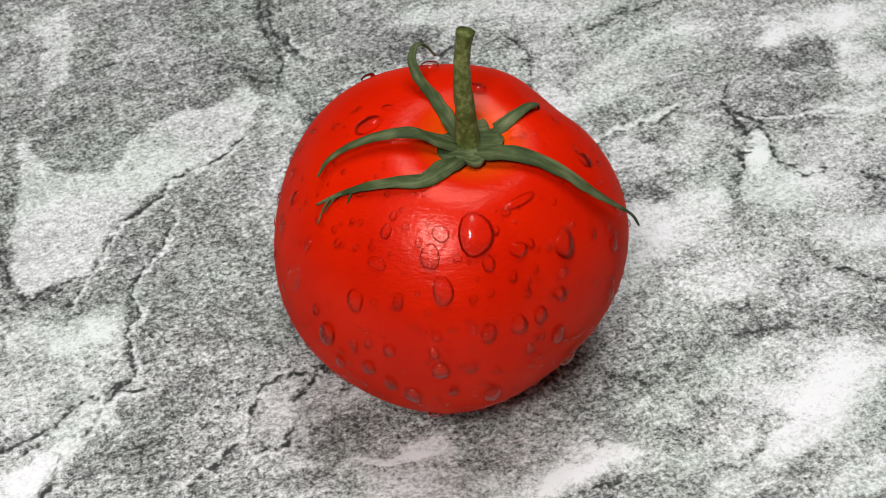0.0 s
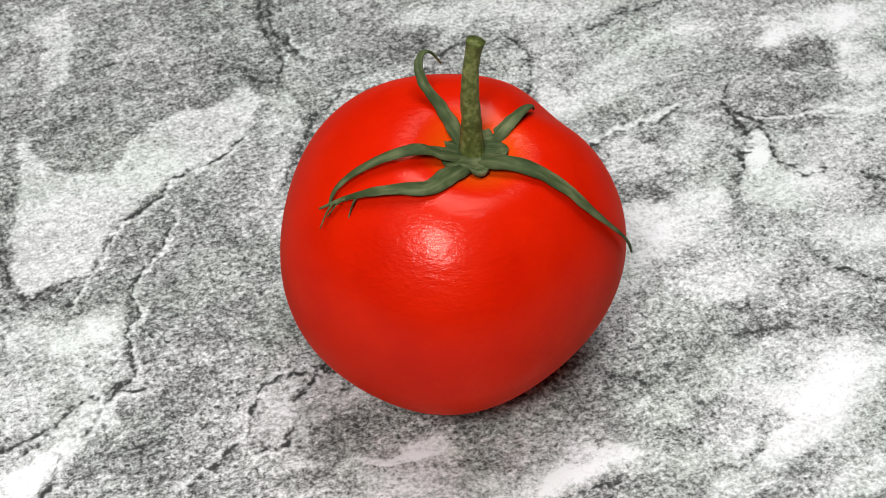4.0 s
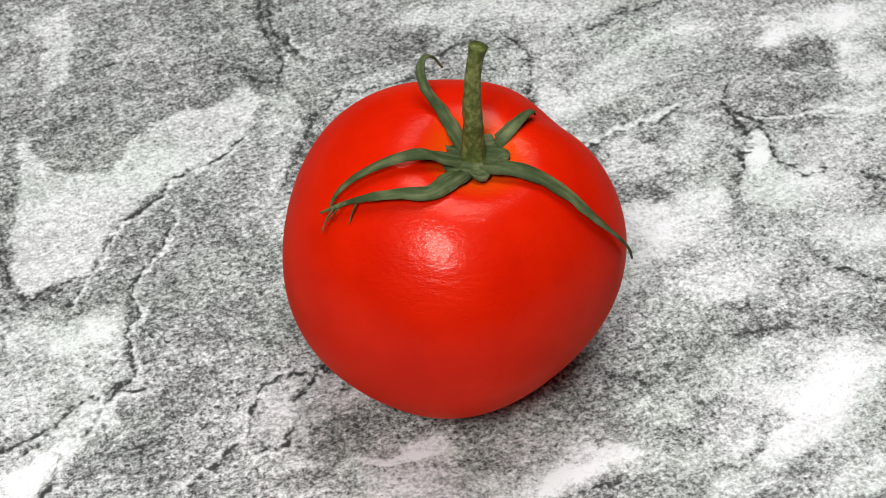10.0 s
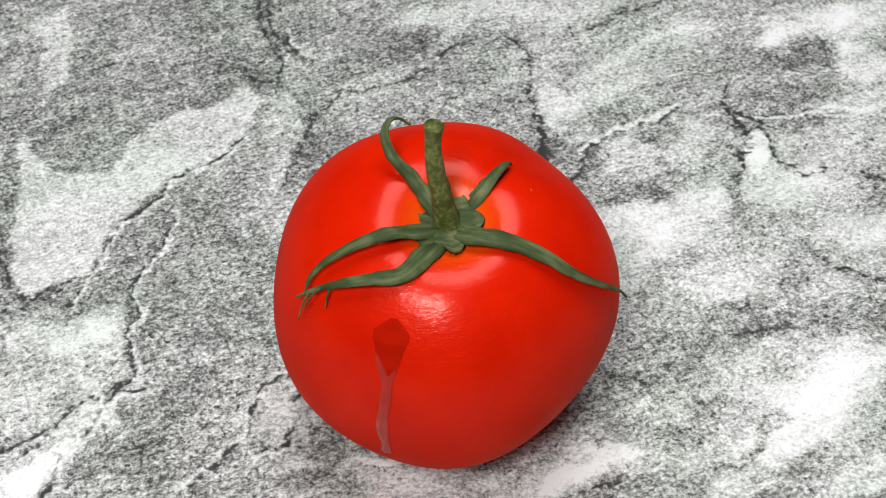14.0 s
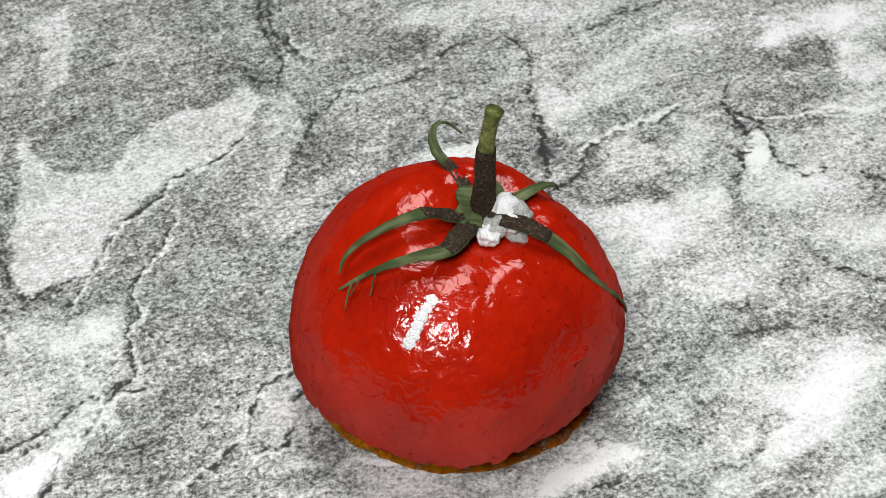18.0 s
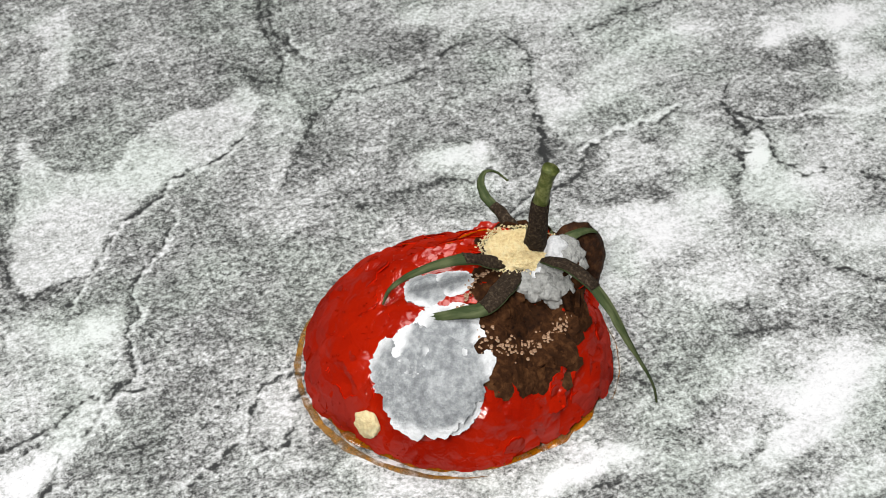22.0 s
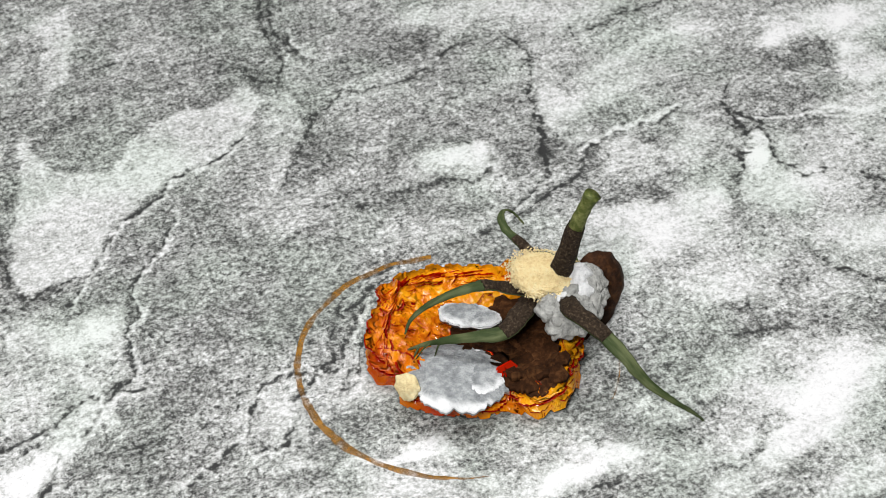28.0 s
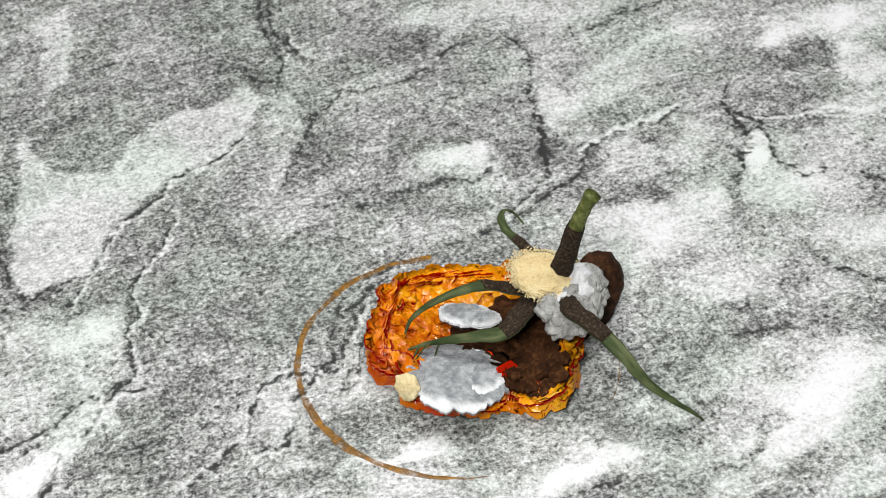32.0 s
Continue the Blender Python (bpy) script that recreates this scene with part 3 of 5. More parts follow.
ROOT = [(0, -1.3, 0.2, 0, -1), (2.6, -0.9, -0.6, 0, 0), (6, -0.8, -0.8, 0, 0), (9, -0.6, -1.5, 0, 0), (10, -0.6, -1.8, 0, 0), (10.5, -1.4, -2.7, 1, -1),
        (11, -2.5, -3.8, 2.5, -3.5), (11.5, -3.8, -5.6, 4, -6), (12, -4.5, -8.6, 6, -8), (12.5, -4.2, -11.3, 8, -9), (13, -3.5, -12.8, 9, -9),
        (13.5, -3.0, -13.4, 9, -8.5), (14, -2.5, -14.8, 9, -7), (14.5, -1.4, -14.6, 8, -5.5), (15.5, -1.2, -14, 4, -2), (16.5, -1.0, -13.2, 0, 0),
        (17, -0.8, -12.8, 0, 0), (18, 0, -10.6, 0, 0), (19, 0.4, -6.0, 0, 0), (20, 0.7, -4.2, 0, 0), (21, 0.8, -4.0, 0, 0), (22, 0.6, -3.0, 0, 0),
        (23, 0.2, -1.6, 0, 0), (32, 0.2, -1.6, 0, 0)]
CALYX_PATH = [(17, 3.6, -12.5, 54.0), (18, 6.2, -6.2, 49.0), (19, 9.3, -0.5, 42.0), (20, 12.2, 2.2, 37.0), (21, 16.0, 6.9, 29.0), (22, 18.3, 9.1, 21.0), (23, 19.3, 8.9, 16.0), (24, 19.1, 8.1, 15.0), (25, 21.1, 6.5, 14.5), (25.5, 22.6, 6.8, 14.5), (27.5, 23.8, 7.5, 14.5)]


def curve_at(curve, t):
    return float(np.interp(t, curve[0], curve[1]))


def root_pose(t):
    x, y, rx, ry = [float(np.interp(t, [r[0] for r in ROOT], [r[k] for r in ROOT])) for k in range(1, 5)]
    c = Matrix.Translation(Vector(CENTRE) * MM)
    return Matrix.Translation((x * MM, y * MM, 0)) @ c @ pose(0, 0, 0, rx, ry, 0) @ c.inverted()


def calyx_at(t):
    """Where the calyx is in the tomato's space."""
    if t <= 14:
        return CALYX * curve_at(SHRINK, t)
    ts = [r[0] for r in CALYX_PATH]
    w = np.array([np.interp(t, ts, [r[k] for r in CALYX_PATH]) for k in (1, 2, 3)])
    o = np.array(root_pose(t).translation) / MM
    w = w - np.array([o[0], o[1], 0])
    return w if t >= 17 else CALYX + (w - CALYX) * (t - 14) / 3


TALL, WAIST = 70.0, 34.0
NARROW = ([14, 17, 19, 20, 21, 23], [0, 0.03, 0.10, 0.15, 0.16, 0.19])


def sunk(p, t, low=False):
    """The upper half comes down whole while the lower half folds; then the dome goes flat."""
    high = curve_at(SQUASH, t) * TALL
    f = min(max((t - 14) / 9, 0), 1)
    q = np.array(p, float)
    k = min(1.0, high / (TALL - WAIST + 1.0))
    base = max(high - (TALL - WAIST) * k, 0.0)
    if not low:
        up = min(max((p[2] - WAIST) / (TALL - WAIST), -0.2), 1.0)
        b = min(max((37 - high) / 27, 0), 1)
        q[:2] *= (1 - b) + b / math.sqrt(1 + up)
        rr = min(math.hypot(q[0], q[1]) / 36.0, 1.06)
        q[0] *= 1 - 0.055 * b
        q[2] = (1 - b) * (base + (p[2] - WAIST) * k) + b * high * (0.25 + 0.75 * (1 - rr ** 5))
    else:
        q[2] = p[2] * base / WAIST
        q[:2] *= 1 - 0.10 * (1 - base / WAIST) - 0.20 * min(max((46 - high) / 14, 0), 1)
    q[0] *= 1 - 0.035 * f
    q[1] *= 1 - curve_at(NARROW, t)
    return q


def squash(p, t, low=False):
    """The sinking fruit, with the crown carried along by the calyx."""
    q = sunk(p, t, low)
    w = min(p[2] / CALYX[2], 1.0) ** 3 * gauss(np.hypot(p[0] - CALYX[0], p[1] - CALYX[1]), 25)
    if w > 1e-3 and t > 14:
        q = q + (calyx_at(t) - sunk(CALYX, t)) * w
    if t > 19.5 and not low:
        q[2] -= 4.0 * min((t - 19.5) / 2.5, 1) * gauss(np.hypot(p[0] - CALYX[0] - 8, p[1] - CALYX[1] + 12), 10)
    return q


# the dried husk: its middle on the table, and its outline (degrees round, millimetres)
HUSK = np.array([6.6, -0.2])
OUTLINE = ([-180, -161, -155, -151, -138, -123, -107, -88, -75, -68, -67, -60, -49, -35, -18, 0, 18, 35, 48, 75, 105, 125, 151, 178, 180],
           [28.0, 28.9, 27.7, 23.7, 26.0, 25.1, 23.5, 21.9, 19.7, 21.9, 16.9, 25.7, 28.2, 27.0, 24.5, 23.6, 26.0, 29.3, 30.2, 26.6, 25.4, 26.8, 28.9, 27.2, 28.0])


def ease(a, b, x):
    k = min(max((x - a) / (b - a), 0.0), 1.0)
    return k * k * (3 - 2 * k)


def ridged(x, y, z):
    """Sharp folds: crests of about 0.5 over broad hollows."""
    return 0.5 - 2.0 * abs(noise.noise(Vector((x, y, z))))


def husk_polar(x, y):
    ang, r = math.degrees(math.atan2(y, x)), math.hypot(x, y)
    return ang, r, min(r / float(np.interp(ang, *OUTLINE)), 1.1)


def sheet_height(x, y):
    """Height of the crumpled husk over the table: a bowl with rolled-up rims."""
    ang, r, rho = husk_polar(x, y)
    west = math.exp(-((ang % 360 - 172) / 48) ** 2)
    south = math.exp(-((ang + 112) / 24) ** 2)
    east = math.exp(-((ang + 42) / 28) ** 2)
    rim = 1.6 + 4.6 * west + 3.2 * south + 4.4 * east
    wall = ease(0.82, 0.99, rho)
    fold = 1.5 * ridged(x * 0.15, y * 0.15, 3.0) + 0.9 * ridged(x * 0.33, y * 0.33, 7.0) + 0.3 * ridged(x * 0.75, y * 0.75, 11.0)
    fold += 1.4 * east * ridged(ang * 0.075, r * 0.03, 17.0) + 0.9 * west * ridged(x * 0.08 + y * 0.05, y * 0.32 - x * 0.1, 23.0)
    return max(1.6 + rim * ease(0.25, 0.84, rho) * (1 - wall) + 0.75 * fold * (1 - 0.75 * wall) - 0.9 * wall, 0.35)


def sheet_normal(x, y):
    h = sheet_height(x, y)
    return Vector((h - sheet_height(x + 0.15, y), h - sheet_height(x, y + 0.15), 0.15)).normalized()


def redness(x, y):
    """Where the dry skin stays red: under the front lobe and at the foot of the west lobe."""
    ang, r, rho = husk_polar(x, y)
    return min(1.0, 0.95 * math.exp(-((ang + 114) / 22) ** 2) * ease(0.62, 0.85, rho) + 0.7 * math.exp(-((ang % 360 - 205) / 16) ** 2) * ease(0.7, 0.95, rho))


def sheet(p, low):
    """Where a point of the skin ends: the lower half forms the husk, the upper half lies folded under it."""
    d = np.array(p) - CENTRE
    down = math.degrees(math.acos(max(-1.0, min(1.0, d[2] / np.linalg.norm(d)))))
    az = math.atan2(d[1], d[0])
    rho = (180 - down) / 97 if low else 0.96 * down / 92
    rho = rho ** 0.85
    r = rho * float(np.interp(math.degrees(az), *OUTLINE))
    x, y = r * math.cos(az), r * math.sin(az)
    z = sheet_height(x, y) + (0.0 if low else 1.2)
    return np.array([HUSK[0] - 0.2 + x, HUSK[1] + 1.6 + y, z])


def husk(q, t):
    """The flat growths drawn together while the skin dries."""
    d = curve_at(DRY, t)
    if d == 0:
        return q
    x, y = 0.66 * q[0] + 3.4 - HUSK[0] + 0.2, 0.68 * q[1] + 1.6 - HUSK[1] - 1.6
    e = np.array([x + HUSK[0] - 0.2, y + HUSK[1] + 1.6, sheet_height(x, y) + 0.3])
    return q + (e - q) * d


def crease(p):
    """Relief of the crumpled skin at a point of the fresh fruit: sharp folds, and puckers round the stalk."""
    v = Vector(p)
    h = 0.9 - 2.6 * abs(noise.noise(v * 0.085 + Vector((3, 1, 0)))) + 0.5 * (0.5 - 1.5 * abs(noise.noise(v * 0.19)))
    d = v - Vector(CALYX)
    return h + 1.1 * math.cos(7 * math.atan2(d.y, d.x) + 1.5 * noise.noise(v * 0.07)) * math.exp(-((d.length - 15) / 8) ** 2)


def settle(p, t, dry=True, low=False):
    g = curve_at(SHRINK, t)
    q = squash(np.array(p) * g, t, low)
    if t > 14:
        n = Vector(p) - Vector(CENTRE)
        n.z /= max(curve_at(SQUASH, t), 0.25)
        q = q + np.array(n.normalized()) * curve_at(WRINKLE, t) * crease(p)
    if dry:
        q = husk(q, t)
    q[2] = max(q[2], 0.5 + 0.3 * noise.noise(Vector(p) * 0.6))
    return q


tomato = tagged(new("tomato"), "ripe red tomato rotting to a dried orange husk on the slate", "tomato")
tomato.matrix_world = root_pose(0)
KEYED = []          # (object, rows) for motions()


def unit_sphere(level):
    bm = bmesh.new()
    bmesh.ops.create_icosphere(bm, subdivisions=level, radius=1.0)
    v = np.array([x.co[:] for x in bm.verts])
    f = np.array([[x.index for x in y.verts] for y in bm.faces])
    bm.free()
    return v / np.linalg.norm(v, axis=1)[:, None], f


# how far rot spreads from the calyx, by direction: degrees round the stalk, millimetres
ROT_EDGE = ([-180, -150, -120, -90, -60, -30, 0, 30, 60, 100, 140, 180], [8, 12, 23, 28, 29, 27, 25, 28, 22, 14, 15, 10])


def resting(c, n):
    """Where a piece of skin lies in the dried husk, how it is turned, and the way up from it."""
    low = c[2] < WAIST
    n = Vector(n).normalized()
    e1 = n.cross(Vector((0.31, 0.2, 0.9))).normalized()
    e2 = n.cross(e1)
    end = sheet(c, low)
    f1 = Vector(sheet(c + 2.0 * np.array(e1), low) - sheet(c - 2.0 * np.array(e1), low)).normalized()
    f2 = Vector(sheet(c + 2.0 * np.array(e2), low) - sheet(c - 2.0 * np.array(e2), low)).normalized()
    f3 = f1.cross(f2).normalized()
    lie = Matrix([[f1[i], f3.cross(f1)[i], f3[i]] for i in range(3)]) @ Matrix([e1, e2, n])
    if low:
        end = end + 1.3 * np.array(f3)
    return end, lie, -f3


def rot_time(c):
    """When a piece of skin turns to rot, or 0 if it never does."""
    x, y = c[0] - CALYX[0], c[1] - CALYX[1]
    far = math.hypot(x, y) + 1.5 * noise.noise(Vector((c[0], c[1], 0)) * 0.2)
    if c[2] < WAIST or far > float(np.interp(math.degrees(math.atan2(y, x)), *ROT_EDGE)):
        return 0.0
    return 18.9 + 0.02 * far + 0.22 * max(far - 18.5, 0.0)


def skin_rows(c, n, seed, delay, rotten=False):
    rng = random.Random(seed)
    ax = Vector((rng.uniform(-1, 1), rng.uniform(-1, 1), rng.uniform(-0.3, 0.3))).normalized()
    end, lie, _ = resting(c, n)
    lie = lie.to_quaternion()
    n = Vector(n).normalized()
    sway = rng.uniform(0.4, 1)
    low = c[2] < WAIST
    e1 = n.cross(Vector((0.31, 0.2, 0.9))).normalized()
    e2 = n.cross(e1)
    under, flat_lie = np.array([HUSK[0] + 0.58 * (end[0] - HUSK[0]), HUSK[1] + 1.6 + 0.58 * (end[1] - HUSK[1] - 1.6), 0.35]), n.rotation_difference(Vector((0, 0, 1)))
    start, span = (23.95 + 0.2 * delay, 0.8) if low else (23.9 + 0.2 * delay, 0.8)
    drop, dropped = 25.05 + 0.4 * delay, 0.5
    rows = [(0, Matrix.Translation(Vector(c) * MM))]
    for t in sorted(set(MOMENTS + [start, start + span, drop, drop + dropped])):
        if t > 26.3:
            break
        q = settle(c, t, False, low)
        if t <= 14:
            turn = Matrix.Identity(3).to_quaternion()
        elif low:
            fall = min(max((t - 19.5) / 2.5, 0), 1)
            turn = n.rotation_difference(Vector((n.x, n.y, n.z - 4 * fall)).normalized())
        else:
            g1 = Vector(settle(c + 1.5 * np.array(e1), t, False) - settle(c - 1.5 * np.array(e1), t, False)).normalized()
            g2 = Vector(settle(c + 1.5 * np.array(e2), t, False) - settle(c - 1.5 * np.array(e2), t, False)).normalized()
            g3 = g1.cross(g2).normalized()
            turn = (Matrix([[g1[i], (g3.cross(g1))[i], g3[i]] for i in range(3)]) @ Matrix([e1, e2, n])).to_quaternion()
        turn = Matrix.Rotation(radians(curve_at(TILT, t) * sway), 4, ax).to_quaternion() @ turn
        d = min(max((t - start) / span, 0), 1)
        d = d * d * (3 - 2 * d)
        q, turn = q + (end - q) * d, turn.slerp(lie, d)
        if not low and not rotten and t > drop:
            d = min((t - drop) / dropped, 1)
            q, turn = q + (under - q) * d, turn.slerp(flat_lie, d)
        rows.append((t, Matrix.LocRotScale(Vector(q) * MM, turn, None)))
    rows.append((32, rows[-1][1].copy()))
    # the turn from one row to the next stays small: add rows where a piece rolls over
    full = [rows[0]]
    for (t0, m0), (t1, m1) in zip(rows, rows[1:]):
        a = m0.to_quaternion().rotation_difference(m1.to_quaternion()).angle
        a = min(a, 2 * math.pi - a)
        steps = int(a / radians(55)) + 1
        for k in range(1, steps):
            f = k / steps
            full.append((t0 + (t1 - t0) * f, Matrix.LocRotScale(m0.translation.lerp(m1.translation, f), m0.to_quaternion().slerp(m1.to_quaternion(), f), None)))
        full.append((t1, m1))
    return full


def put_rest(me, points):
    """Stores the points (millimetres) as the coordinates that the materials read."""
    at_ = me.attributes.new("rest", "FLOAT_VECTOR", "POINT")
    at_.data.foreach_set("vector", (np.array(points, dtype=np.float32) * MM).ravel())


def husk_side(points, normals, c, n):
    """The inner side of a lower piece: it continues the folds of the dried husk, lower towards its rim than its neighbours."""
    end, lie, up = resting(c, n)
    back = lie.inverted()
    n = Vector(n).normalized()
    side, side_n, at, red = [], [], [], []
    for q, v in zip(points, normals):
        local = Vector(q - c - 0.5 * v)
        w = Vector(end) + lie @ local
        x, y = w.x - HUSK[0] + 0.2, w.y - HUSK[1] - 1.6
        flat = local - n * local.dot(n)
        lift = (sheet_height(x, y) - w.z) * max(up.z, 0.3) - 0.5 * ease(1.2, 3.0, flat.length)
        side.append(local + back @ (up * min(max(lift, -0.1), 3.0)) + Vector(c))
        side_n.append(back @ sheet_normal(x, y))
        at.append(w)
        red.append(redness(x, y))
    return np.array(side), np.array(side_n), np.array(at), np.array(red)


def overripe_film(ob, points, normals, high, film_n, top, rim, rest, n, delay, rot_at):
    """Deep red, wet overripe skin, or dark rot beside the stalk, that comes up through a piece as the fruit goes off."""
    m = len(points)
    outer = points + normals * high[:, None]
    if rot_at:
        outer = outer * 1.05
    under = outer - normals * (1.7 if rot_at else 0.1)
    faces = top + [[j + m for j in reversed(tri)] for tri in top] + rim
    name = "rot_film" if rot_at else "overripe_film"
    me = mesh_of(name, np.concatenate([outer, under]), faces, [ROT_SKIN if rot_at else OLD_SKIN])
    me.normals_split_custom_set_from_vertices([tuple(v) for v in film_n] + [(0, 0, 0)] * m)
    put_rest(me, np.concatenate([rest, rest]))
    film = part(name, me, ob)
    way = Vector(n).normalized() * MM
    hidden, shown = Matrix.Translation(-0.5 * way), Matrix.Translation((1.2 if rot_at else 0.62 if rest[:, 2].mean() > WAIST else 0.5) * way)
    born, span = (rot_at, 0.6) if rot_at else (14.8 + 0.4 * delay, 0.9)
    KEYED.append((film, [(0, hidden), (born, hidden), (born + span, shown), (32, shown)]))


def build_skin(count=1400):
    u, f = unit_sphere(7)
    p = tomato_shape(u)
    fn = np.cross(p[f[:, 1]] - p[f[:, 0]], p[f[:, 2]] - p[f[:, 0]])
    vn = np.zeros_like(p)
    for k in range(3):
        np.add.at(vn, f[:, k], fn)
    vn /= np.linalg.norm(vn, axis=1)[:, None]
    mid = u[f].mean(axis=1)
    rng = np.random.default_rng(5)
    i = np.arange(count) + 0.5
    zz = 1 - 2 * i / count
    az = math.pi * (1 + 5 ** 0.5) * i
    seeds = np.stack([np.sqrt(1 - zz * zz) * np.cos(az), np.sqrt(1 - zz * zz) * np.sin(az), zz], 1) + rng.normal(0, 0.014, (count, 3))
    warp = mid + 0.014 * np.stack([np.sin(mid[:, (k + 1) % 3] * 31) + np.sin(mid[:, (k + 2) % 3] * 47) for k in range(3)], 1)
    cell = np.concatenate([np.argmax(b @ seeds.T - 0.5 * (seeds ** 2).sum(1), axis=1) for b in np.array_split(warp, 16)])
    th = np.arccos(np.clip(u @ AXIS, -1, 1))
    dist = np.linalg.norm(p - CALYX, axis=1)
    blush = np.clip(1 - (dist - 6) / 7, 0, 1) * 0.5
    rough = np.array([1 - 3 * abs(noise.noise(Vector(v * 0.28))) for v in p])
    fine = np.array([1 - 3 * abs(noise.noise(Vector(v * 0.6))) for v in p])
    broad = np.array([1 - 3 * abs(noise.noise(Vector(v * 0.11))) for v in p])
    relief = 0.13 * broad + 0.09 * rough + 0.05 * fine
    old = p + vn * relief[:, None]
    fn = np.cross(old[f[:, 1]] - old[f[:, 0]], old[f[:, 2]] - old[f[:, 0]])
    old_n = np.zeros_like(p)
    for k in range(3):
        np.add.at(old_n, f[:, k], fn)
    old_n /= np.linalg.norm(old_n, axis=1)[:, None]
    order = np.argsort(cell, kind="stable")
    bounds = np.searchsorted(cell[order], np.arange(count + 1))
    vert_faces = [[] for _ in range(len(p))]
    for a, tri in enumerate(f.tolist()):
        for v in tri:
            vert_faces[v].append(a)
    for k in range(count):
        own = order[bounds[k]:bounds[k + 1]]
        if len(own) < 4:
            continue
        ownv = np.unique(f[own])
        isown = np.zeros(len(p), dtype=bool)
        isown[ownv] = True
        ring = sorted({a for v in ownv.tolist() for a in vert_faces[v]} - set(own.tolist()))
        ring = [a for a in ring if not isown[f[a]].all()]
        near = np.unique(f[ring])
        level = np.full(len(p), 2.0)
        level[near] = 1.0
        level[ownv] = 0.0
        have = set(own.tolist()) | set(ring)
        far = sorted({a for v in near[~isown[near]].tolist() for a in vert_faces[v]} - have)
        faces = f[own.tolist() + ring + far]
        ids = np.unique(faces)
        local = {int(v): j for j, v in enumerate(ids)}
        c = p[ownv].mean(axis=0)
        n = vn[ownv].mean(axis=0)
        outer = p[ids] - vn[ids] * (0.13 * level[ids])[:, None]
        inner = p[ids] - vn[ids] * (0.52 + 0.13 * rough[ids] + 0.06 * fine[ids])[:, None]
        m = len(ids)
        lower = c[2] < WAIST
        inner_n, dry_at, red = np.zeros((m, 3)), p[ids], np.zeros(m)
        if lower:
            inner, inner_n, dry_at, red = husk_side(p[ids], vn[ids], c, n)
        top = [[local[int(v)] for v in tri] for tri in faces]
        low = [[j + m for j in reversed(tri)] for tri in top]
        edges = {}
        for tri in top:
            for a, b in zip(tri, tri[1:] + tri[:1]):
                edges[(a, b)] = 1
        rim = [[b, a, a + m, b + m] for a, b in edges if (b, a) not in edges]
        me = mesh_of("skin_piece", np.concatenate([outer, inner]) - c, top + low + rim, [SKIN, DRIED],
                     [0] * len(top) + [1] * len(low) + [0] * len(rim))
        normals = np.concatenate([vn[ids], inner_n])
        me.normals_split_custom_set_from_vertices([tuple(v) for v in normals])
        at_ = me.attributes.new("blush", "FLOAT", "POINT")
        at_.data.foreach_set("value", np.concatenate([blush[ids], red]).astype(np.float32))
        put_rest(me, np.concatenate([p[ids], dry_at]))
        ob = part("skin_piece", me, tomato)
        delay = random.Random(k).uniform(0, 1)
        rot_at = rot_time(c)
        KEYED.append((ob, skin_rows(c, n, k, delay, rot_at > 0)))
        if c[2] > 8:
            bow = (0.0 if lower else 0.25) * np.minimum(np.linalg.norm(p[ids] - c, axis=1) / 2.3, 1.4) ** 2
            overripe_film(ob, p[ids] - c, vn[ids], relief[ids] - 0.10 * level[ids] - bow, old_n[ids], top, rim, p[ids], n, delay, 0.0)
            if rot_at:
                overripe_film(ob, p[ids] - c, vn[ids], relief[ids] - 0.10 * level[ids] - bow, old_n[ids], top, rim, p[ids], n, delay, rot_at)


build_skin()

# ---- the calyx: a green star with five sepals and the stalk ----


def smooth_path(pts, steps):
    """A smooth line through the points."""
    pts = [Vector(p) for p in pts]
    ext = [2 * pts[0] - pts[1]] + pts + [2 * pts[-1] - pts[-2]]
    out = []
    for k in range(1, len(ext) - 2):
        a, b, c, d = ext[k - 1:k + 3]
        for j in range(steps):
            s = j / steps
            out.append(0.5 * ((2 * b) + (c - a) * s + (2 * a - 5 * b + 4 * c - d) * s * s + (3 * b - a - 3 * c + d) * s ** 3))
    out.append(pts[-1])
    return out


def tube(path, radius, sides=14, seed=0, rough=0.08, cap=True):
    """A round rod of changing radius along a path."""
    verts, faces = [], []
    n = len(path)
    for k, c in enumerate(path):
        d = (path[min(k + 1, n - 1)] - path[max(k - 1, 0)]).normalized()
        a = d.cross(Vector((0.3, 1, 0.1))).normalized()
        b = d.cross(a)
        r = radius(k / (n - 1))
        for j in range(sides):
            w = 2 * math.pi * j / sides
            q = r * (1 + rough * noise.noise(Vector((math.cos(w) * 2.2, math.sin(w) * 2.2, k * 0.35 + seed))))
            verts.append(c + a * math.cos(w) * q + b * math.sin(w) * q)
    for k in range(n - 1):
        for j in range(sides):
            faces.append([k * sides + j, k * sides + (j + 1) % sides, (k + 1) * sides + (j + 1) % sides, (k + 1) * sides + j])
    if cap:
        faces += [list(range(sides))[::-1], [(n - 1) * sides + j for j in range(sides)]]
    return verts, faces


